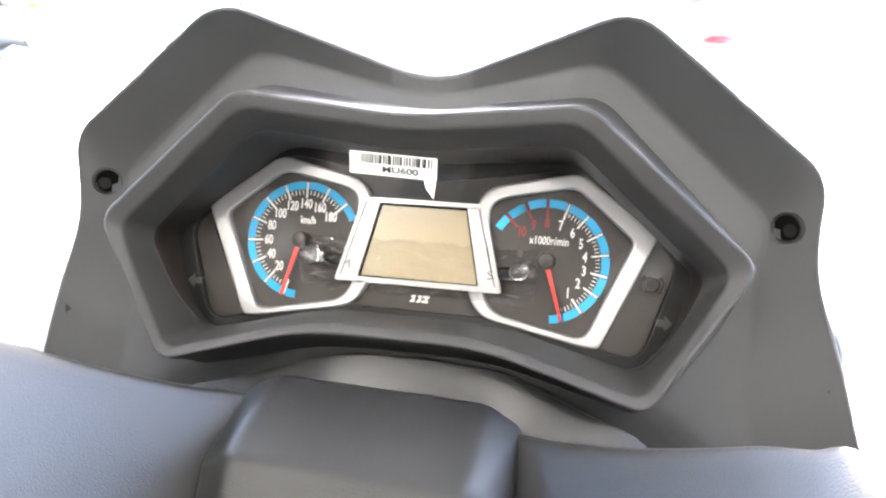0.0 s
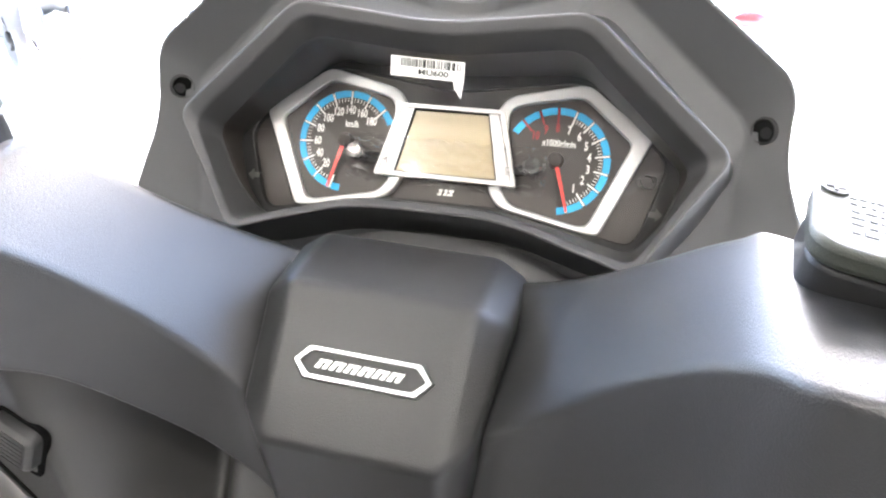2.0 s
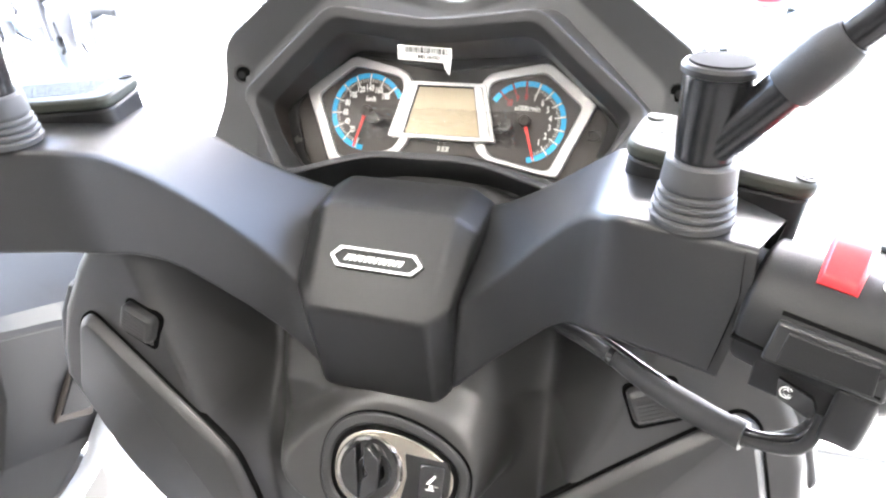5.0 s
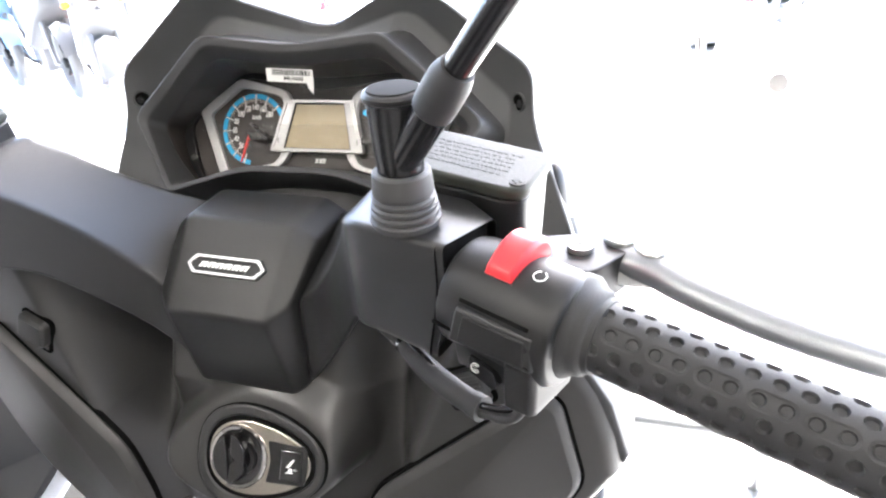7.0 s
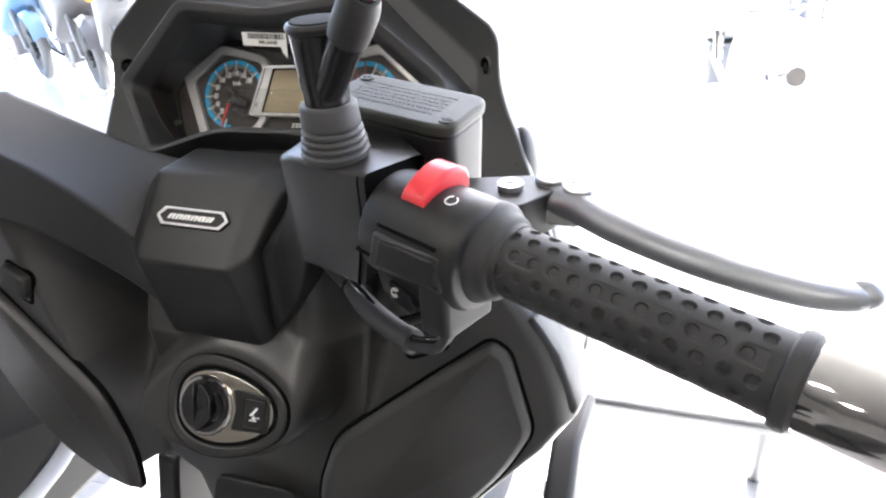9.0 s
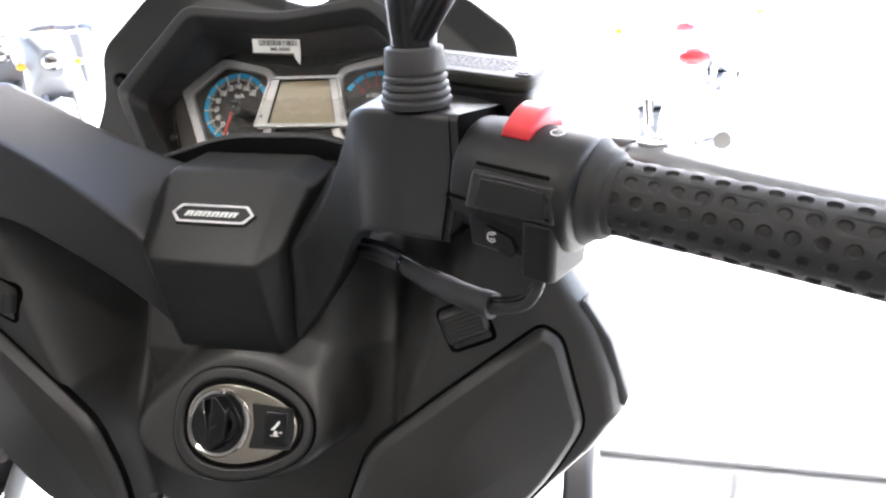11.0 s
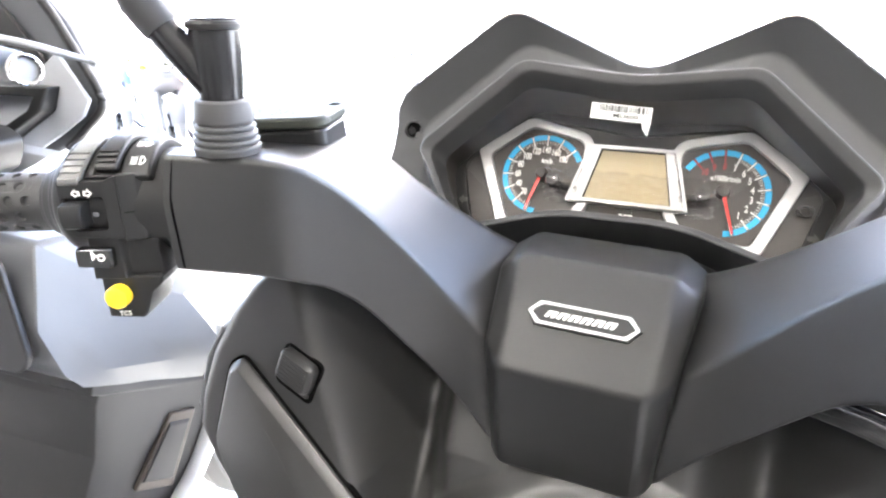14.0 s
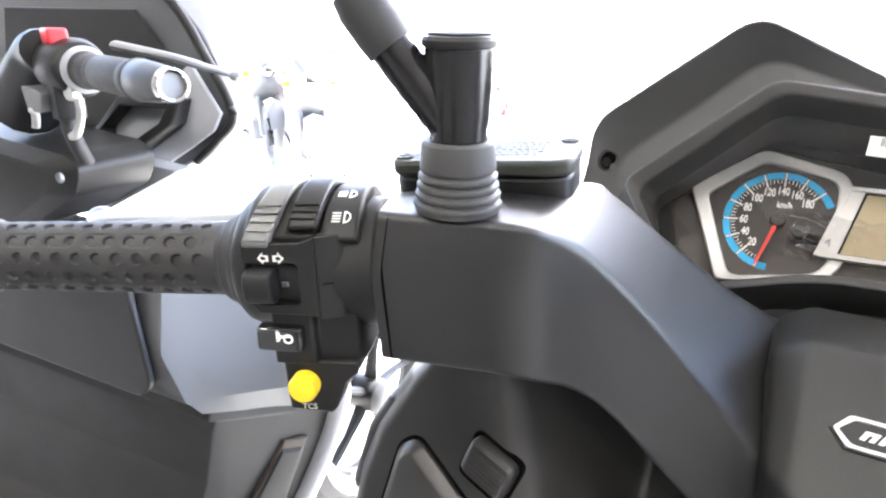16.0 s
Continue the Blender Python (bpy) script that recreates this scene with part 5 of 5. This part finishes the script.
    part("front_cowl", loft([rounded(wing, 0.015, 4), rounded([V(*p) + V(0, 0.04, 0) for p in wing], 0.015, 4)]), NB_GREY, n, "grey front cowl with a dark edge", bevel=0.006)
    part("screen_edge", tube([V(-0.86, 0.445, 1.285), V(-0.775, 0.44, 1.243), V(-0.72, 0.437, 1.175), V(-0.683, 0.435, 1.112), V(-0.71, 0.43, 1.078), V(-0.745, 0.424, 1.048)], 0.006, 10, 6), PLASTIC2, n, "black windscreen edge")
    part("dark_field", loft([[V(x, y - 0.006, z) for x, y, z in ((-1.15, 0.452, 1.24), (-0.84, 0.444, 1.235), (-0.745, 0.436, 1.145), (-0.80, 0.425, 1.095), (-1.15, 0.42, 1.06))], [V(x, y - 0.012, z) for x, y, z in ((-1.15, 0.452, 1.24), (-0.84, 0.444, 1.235), (-0.745, 0.436, 1.145), (-0.80, 0.425, 1.095), (-1.15, 0.42, 1.06))]]), PLASTIC2, n, bevel=0.002)
    field = [(-0.735, 0.428, 1.172), (-0.690, 0.427, 1.114), (-0.702, 0.424, 1.092), (-0.742, 0.420, 1.067), (-0.801, 0.411, 1.033), (-0.918, 0.395, 0.993), (-0.985, 0.388, 0.975), (-0.990, 0.392, 1.012), (-0.850, 0.408, 1.062), (-0.790, 0.418, 1.105), (-0.775, 0.424, 1.145)]
    part("cowl_field", loft([[V(*p) + V(0, d, 0) for p in field] for d in (0.0, -0.006)]), NB_PALE, n, "pale grey inner field of the front cowl", bevel=0.002)
    pod = [(-0.890, 0.385, 1.085), (-0.845, 0.395, 1.130), (-0.735, 0.40, 1.130), (-0.745, 0.39, 1.098), (-0.825, 0.37, 1.048), (-0.868, 0.37, 1.050)]
    pin = [(-0.872, 0.382, 1.086), (-0.838, 0.390, 1.117), (-0.758, 0.394, 1.117), (-0.764, 0.386, 1.100), (-0.825, 0.370, 1.064), (-0.858, 0.370, 1.066)]
    ipod = part("instrument_pod", loft([[V(*p) + V(0, 0.05, 0) for p in pod], [V(*p) for p in pod], [V(*p) for p in pin], [V(*p) + V(0, 0.03, 0) for p in pin]], caps=(True, True)), PLASTIC2, n, "dark angular instrument pod", bevel=0.003)
    part("instrument_face", loft([[V(*p) + V(0, 0.022, 0) for p in pin], [V(*p) + V(0, 0.026, 0) for p in pin]]), NB_PALE, ipod)
    part("side_duct", loft([rounded([(-0.93, 0.385, 1.015), (-0.80, 0.375, 1.062), (-0.725, 0.40, 1.048), (-0.84, 0.36, 0.988), (-0.96, 0.36, 0.965)], 0.008, 3), rounded([(-0.93, 0.365, 1.012), (-0.80, 0.360, 1.056), (-0.735, 0.385, 1.044), (-0.84, 0.345, 0.986), (-0.96, 0.345, 0.965)], 0.008, 3)]), NB_PALE, n, bevel=0.004)
    # handlebar
    a, b = V(-0.4997, 0.2054, 1.1730), V(-0.7125, 0.2700, 1.1735)
    ax = (a - b).normalized()
    G = Matrix.Translation(b) @ V(1, 0, 0).rotation_difference(ax).to_matrix().to_4x4()
    grip = part("grip", lathe([(0, 0.020), (0.012, 0.0205), (0.016, 0.0175), (0.03, 0.0170), (0.05, 0.0172), (0.052, 0.0166), (0.054, 0.0172), (0.060, 0.0172), (0.062, 0.0166), (0.064, 0.0172), (0.135, 0.0165), (0.138, 0.0158), (0.141, 0.0168), (0.150, 0.0175), (0.156, 0.0185), (0.159, 0.0175)], G, 36), RUBBER, n, "smooth black rubber grip")
    part("bar_end", lathe([(0.157, 0.0160), (0.160, 0.0178), (0.185, 0.0165), (0.214, 0.0142), (0.222, 0.0132), (0.222, 0.0110), (0.218, 0.0108)], G, 36), PLASTIC2, n, "black bar end with a silver ring")
    part("end_ring", lathe([(0.217, 0.0142), (0.2235, 0.0136), (0.2240, 0.0122), (0.2235, 0.0104), (0.219, 0.0102)], G, 36), CHROME, n)
    part("end_cap", disc((0, 0), 0.0104, 0.0, 0.2200, G @ pose(0, 0, 0, 0, 90, 0), 28), ALU, n)
    part("lever", tube([V(-0.74, 0.33, 1.195), V(-0.66, 0.335, 1.185), V(-0.60, 0.326, 1.1775), V(-0.545, 0.313, 1.1722)], [0.009, 0.0075, 0.006, 0.0045], 12, 6, 0.6), ALU, n, "aluminium brake lever")
    part("lever_tip", sphere((-0.543, 0.3125, 1.1718), (0.007, 0.006, 0.005), 12), ALU, n)
    part("switch_housing", lathe([(-0.075, 0.024), (-0.07, 0.030), (-0.02, 0.031), (-0.004, 0.027), (0.0, 0.021)], G, 28), PLASTIC2, n, bevel=0.002)
    part("kill_switch", block((-0.035, -0.012, 0.032), 0.014, 0.010, 0.008, G), REDPL, n, "red stop switch", bevel=0.003)
    part("lower_switch", block((-0.030, -0.012, -0.030), 0.014, 0.014, 0.022, G), PLASTIC2, n, bevel=0.003)
    part("hub_cover", loft([rounded([(-1.05, y, 0.975), (x1 - 0.11, y, 0.985), (x1 - 0.012, y, 1.035), (x1, y, 1.055), (x1 + 0.004, y, z1 - 0.012), (x1 - 0.02, y, z1), (-1.05, y, z1 + 0.02)], 0.008, 4) for y, x1, z1 in ((0.255, -0.785, 1.068), (0.268, -0.752, 1.080), (0.36, -0.745, 1.085))]), PLASTIC2, n, "black handlebar hub cover", bevel=0.004)
    part("hub_arm", tube([V(-0.90, 0.31, 1.12), V(-0.86, 0.30, 1.155), V(-0.81, 0.285, 1.185), V(-0.78, 0.272, 1.19)], [0.04, 0.034, 0.026, 0.022], 14, 5), PLASTIC2, n)
    clamp = part("lever_clamp", loft([rounded([(-0.792, y, 1.156), (-0.758, y, 1.150), (-0.764, y, 1.128), (-0.786, y, 1.130)], 0.004, 3) for y in (0.248, 0.276)]), ALU, n, "cast aluminium lever clamp under the grip", bevel=0.002)
    part("clamp_bolt", tube([V(-0.781, 0.252, 1.132), V(-0.782, 0.252, 1.120), V(-0.785, 0.252, 1.112)], 0.0042, 12, 3), STEEL, clamp)
    part("bolt_head", sphere((-0.7815, 0.252, 1.130), (0.0062, 0.0062, 0.0045), 14), STEEL, clamp)
    part("hose_fitting", tube([V(-0.722, 0.262, 1.152), V(-0.716, 0.262, 1.140), V(-0.720, 0.262, 1.122), V(-0.730, 0.262, 1.108), V(-0.742, 0.264, 1.104)], [0.0060, 0.0042, 0.0042, 0.0046, 0.0046], 12, 5), STEEL, n, "bent steel hose fitting")
    part("hose_ring", lathe([(-0.004, 0.0064), (-0.003, 0.0078), (0.003, 0.0078), (0.004, 0.0064)], Matrix.Translation((-0.721, 0.258, 1.151)) @ pose(0, 0, 0, 0, 0, 90), 20), STEEL, n)
    part("hose", tube([V(-0.742, 0.270, 1.146), V(-0.750, 0.268, 1.120), V(-0.752, 0.272, 1.098), V(-0.758, 0.285, 1.070)], 0.0085, 12, 5), RUBBER, n, "black rubber brake hose")
    part("flange_ring", lathe([(0.004, 0.0215), (0.008, 0.0235), (0.012, 0.0225), (0.015, 0.0190)], G, 36, (False, False)), NB_PALE, grip)
    part("hub_screw", lathe([(0.0, 0.0062), (0.003, 0.0058), (0.0042, 0.0035)], Matrix.Translation((-0.769, 0.2590, 1.057)) @ pose(0, 0, 0, 0, 0, -90), 18), ALU, n)
    # body and wheels that carry it
    part("front_body", loft([[V(x * k - 0.95, y, z) for x, y in ((-0.18, 0.50), (0.18, 0.50), (0.10, 0.85), (-0.10, 0.85))] for z, k in ((0.45, 0.7), (0.80, 1.0))]), NB_GREY, n, bevel=0.03)
    part("under_body", loft([[V(x - 0.95, y, z) for x, y in ((-0.20, -1.2), (0.20, -1.2), (0.20, 0.50), (-0.20, 0.50))] for z in (0.22, 0.325)]), PLASTIC2, n, bevel=0.02)
    for y in (1.05, -0.55):
        wheel(Matrix.Translation((-0.95, y, 0.30)), 0.30, n, PLASTIC2)
    return n


def wheel(M, r, parent, rim_mat, wide=0.05, tyre=None):
    """A tyre with a rim, hub and five spokes, its axle along x."""
    c = r - wide
    w = part("wheel", loft([[M @ V(wide * math.cos(a), (c + wide * math.sin(a)) * math.cos(b), (c + wide * math.sin(a)) * math.sin(b)) for a in [2 * math.pi * i / 10 for i in range(10)]] for b in [2 * math.pi * j / 36 for j in range(37)]], caps=(False, False)), tyre or TYRE, parent)
    rim = part("rim", lathe([(-wide * 0.6, c - 0.02), (-wide * 0.5, c - 0.005), (wide * 0.5, c - 0.005), (wide * 0.6, c - 0.02), (wide * 0.4, c - 0.035), (-wide * 0.4, c - 0.035), (-wide * 0.6, c - 0.02)], M, 36, (False, False)), rim_mat, w)
    part("hub", lathe([(-0.05, 0.03), (-0.04, 0.045), (0.04, 0.045), (0.05, 0.03)], M, 20), rim_mat, w)
    for i in range(5):
        a = 2 * math.pi * i / 5
        part("spoke", tube([M @ V(0, 0.03 * math.cos(a), 0.03 * math.sin(a)), M @ V(0, c * 0.5 * math.cos(a + 0.08), c * 0.5 * math.sin(a + 0.08)), M @ V(0, (c - 0.02) * math.cos(a), (c - 0.02) * math.sin(a))], [0.022, 0.014, 0.016], 6, 2, 0.6), rim_mat, w)
    return w


NB_GREY = material("satin_grey_paint", (0.085, 0.088, 0.095), 0.34, bump=0.1, vary=0.1)
NB_DARK = material("dull_dark_plastic", (0.028, 0.028, 0.029), 0.62, bump=0.3, scale=1200, spec=0.3)
# Own tone for the shield's outer field, set for its sky reflection
NB_FIELD = material("sky_sheen_field_paint", (0.060, 0.063, 0.069), 0.46, bump=0.1, vary=0.08)
NB_PALE = material("pale_grey_plastic", (0.30, 0.31, 0.33), 0.45, bump=0.2)
neighbour_scooter()


# ---- far bikes on the forecourt ----
def motorbike(x, y, heading, paint, second, rim_mat, label, soft=None):
    """A small motorcycle: local x to its right, y ahead."""
    n = thing("motorbike", (x, y, 0), label, "motorbike", "bikes on the forecourt")
    # soft swaps black rubber for a paled tone that imitates haze
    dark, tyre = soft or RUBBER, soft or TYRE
    T = Matrix.Translation((x, y, 0)) @ Matrix.Rotation(radians(heading), 4, "Z")

    def W(a, b, c):
        return T @ V(a, b, c)

    for yy in (0.62, -0.62):
        wheel(T @ Matrix.Translation((0, yy, 0.29)), 0.29, n, rim_mat, 0.045, tyre)
    for s in (-1, 1):
        part("fork_leg", tube([W(s * 0.085, 0.62, 0.29), W(s * 0.085, 0.52, 0.55), W(s * 0.085, 0.40, 0.88)], 0.020, 10, 4), ALU, n)
        part("swing_arm", tube([W(s * 0.08, -0.62, 0.29), W(s * 0.09, -0.30, 0.33), W(s * 0.09, -0.05, 0.38)], 0.022, 8, 4), dark, n)
        part("shock", tube([W(s * 0.11, -0.48, 0.38), W(s * 0.11, -0.42, 0.52), W(s * 0.11, -0.36, 0.68)], [0.022, 0.030, 0.018], 10, 4), CHROME, n)
        part("turn_lamp", sphere(W(s * 0.17, 0.50, 0.80), (0.030, 0.030, 0.024), 12), AMBER, n)
        part("hand_grip", tube([W(s * 0.20, 0.30, 0.98), W(s * 0.27, 0.26, 0.97), W(s * 0.34, 0.21, 0.96)], 0.018, 10, 3), dark, n)
    part("handlebar", tube([W(-0.30, 0.24, 0.965), W(-0.16, 0.33, 0.98), W(0, 0.36, 0.96), W(0.16, 0.33, 0.98), W(0.30, 0.24, 0.965)], 0.012, 10, 5), CHROME, n)
    part("front_mudguard", loft([[W(xx, 0.62 + 0.315 * math.cos(b), 0.29 + 0.315 * math.sin(b) - 0.02 * abs(xx) / 0.05) for xx in (-0.07, -0.04, 0, 0.04, 0.07)] for b in [radians(20 + 14 * i) for i in range(11)]], closed=False, caps=(False, False)), paint, n)
    part("fairing", loft([rounded([W(-w, yy, z0), W(w, yy, z0), W(w * 0.75, yy, z1), W(-w * 0.75, yy, z1)], 0.05, 4) for yy, w, z0, z1 in ((0.60, 0.07, 0.72, 0.90), (0.52, 0.15, 0.62, 0.98), (0.36, 0.20, 0.42, 1.00), (0.22, 0.17, 0.36, 0.88), (0.05, 0.13, 0.36, 0.70))]), paint, n)
    part("headlight", sphere(W(0, 0.585, 0.82), (0.085, 0.05, 0.06), 18), CHROME, n)
    part("tail", loft([rounded([W(-w, yy, z0), W(w, yy, z0), W(w * 0.8, yy, z1), W(-w * 0.8, yy, z1)], 0.04, 4) for yy, w, z0, z1 in ((0.05, 0.12, 0.36, 0.68), (-0.15, 0.14, 0.42, 0.74), (-0.45, 0.15, 0.52, 0.78), (-0.72, 0.11, 0.64, 0.84), (-0.88, 0.05, 0.74, 0.86))]), second, n)
    part("seat", loft([rounded([W(-w, yy, z0), W(w, yy, z0), W(w * 0.8, yy, z1), W(-w * 0.8, yy, z1)], 0.03, 4) for yy, w, z0, z1 in ((0.10, 0.08, 0.66, 0.74), (-0.10, 0.13, 0.70, 0.80), (-0.40, 0.13, 0.75, 0.84), (-0.66, 0.10, 0.80, 0.89))]), dark, n)
    part("tail_lamp", sphere(W(0, -0.885, 0.79), (0.075, 0.03, 0.035), 14), REDBIKE, n)
    part("rear_mudguard", loft([rounded([W(-0.06, yy, z0), W(0.06, yy, z0), W(0.06, yy, z0 + 0.015), W(-0.06, yy, z0 + 0.015)], 0.005, 2) for yy, z0 in ((-0.74, 0.66), (-0.90, 0.58), (-1.00, 0.44))]), dark, n)
    part("engine", loft([rounded([W(-0.13, -0.22, z), W(0.13, -0.22, z), W(0.12, 0.22, z), W(-0.12, 0.22, z)], 0.04, 3) for z in (0.18, 0.26, 0.40)]), ALU, n, bevel=0.01)
    part("exhaust", tube([W(0.13, 0.10, 0.24), W(0.15, -0.25, 0.24), W(0.17, -0.60, 0.30), W(0.18, -0.85, 0.38)], [0.02, 0.025, 0.048, 0.045], 14, 5), CHROME, n)
    part("side_stand", tube([W(-0.12, -0.02, 0.22), W(-0.17, -0.04, 0.10), W(-0.21, -0.05, 0.010)], 0.012, 8, 3), dark, n)
    return n


step_bike = motorbike(-3.55, 3.90, -137, DULLBIKE, DULLBIKE, REDBIKE, "dull grey step-through motorbike with red rims on the forecourt", HAZED_GREY)
ST_M = Matrix.Translation((-3.40, 4.02, 0))
part("steering_stem", loft([rounded([ST_M @ V(x * k, y * k, z) for x, y in ((-0.10, -0.06), (0.10, -0.06), (0.10, 0.06), (-0.10, 0.06))], 0.03, 4) for z, k in ((0.55, 0.75), (0.70, 0.80), (0.86, 1.0), (0.98, 1.15), (1.02, 0.9))]), DULLBIKE, step_bike, "dark grey steering stem")
part("stem_tray", lathe([(0.50, 0.10), (0.53, 0.17), (0.60, 0.21), (0.63, 0.21), (0.62, 0.19), (0.56, 0.15)], ST_M @ pose(0, 0, 0, 0, -90, 0), 28, (True, False)), GREYBIKE, step_bike, "pale plastic tray round the stem")
for dx in (-1, 1):
    part("stem_arm", tube([ST_M @ V(0, 0, 0.97), ST_M @ V(dx * 0.14, -0.02, 1.0), ST_M @ V(dx * 0.27, -0.09, 0.985)], [0.040, 0.034, 0.028], 12, 4), DULLBIKE, step_bike)
part("stem_lamp", sphere(ST_M @ V(-0.115, -0.10, 0.955), (0.034, 0.034, 0.026), 14), AMBER, step_bike)
motorbike(-4.60, 4.40, -125, DULLBIKE, PALEBIKE, PLASTIC2, "grey motorbike with amber lamps on the forecourt", HAZED_GREY)
motorbike(-5.60, 4.70, -120, BLUEBIKE, PALEBIKE, PLASTIC2, "blue and white motorbike on the forecourt", HAZED_GREY)
motorbike(-3.60, 6.60, -100, PALEBIKE, GREYBIKE, REDBIKE, "white motorbike standing further back on the forecourt", HAZED_GREY)
# These two take haze-white in place of black tyres and seats
motorbike(0.66, 3.95, 5, PALEBIKE, PALEBIKE, HAZED_WHITE, "white motorbike seen from its tail lamp end", HAZED_WHITE)
motorbike(1.25, 5.40, -25, PALEBIKE, GREYBIKE, PLASTIC2, "pale motorbike beyond the low rail", HAZED_WHITE)

# low steel rail beside the scooter
rail = thing("low_rail", (1.4, 1.0, 0), "low grey steel rail on short posts", "rail")
part("bar", tube([V(0.10, 1.00, 0.165), V(1.5, 1.00, 0.165), V(3.2, 1.00, 0.165)], 0.020, 14, 4), ALU, rail)
for x in (0.60, 1.90, 3.10):
    part("post", tube([V(x, 1.0, 0.0), V(x, 1.0, 0.08), V(x, 1.0, 0.165)], 0.016, 12, 2), ALU, rail)

# ceiling lamps of the showroom
for x, y in ((-1.3, -1.35), (1.3, -1.35), (-1.3, -3.0), (1.3, -3.0)):
    lamp = thing("ceiling_lamp", (x, y, 3.395), "white ceiling lamp with a glowing flat diffuser", "ceiling lamp", "ceiling lamps")
    part("housing", block((x, y, 3.38), 0.32, 0.09, 0.018), WALL, lamp, bevel=0.004)
    part("diffuser", block((x, y, 3.358), 0.30, 0.075, 0.004), GLOW, lamp)
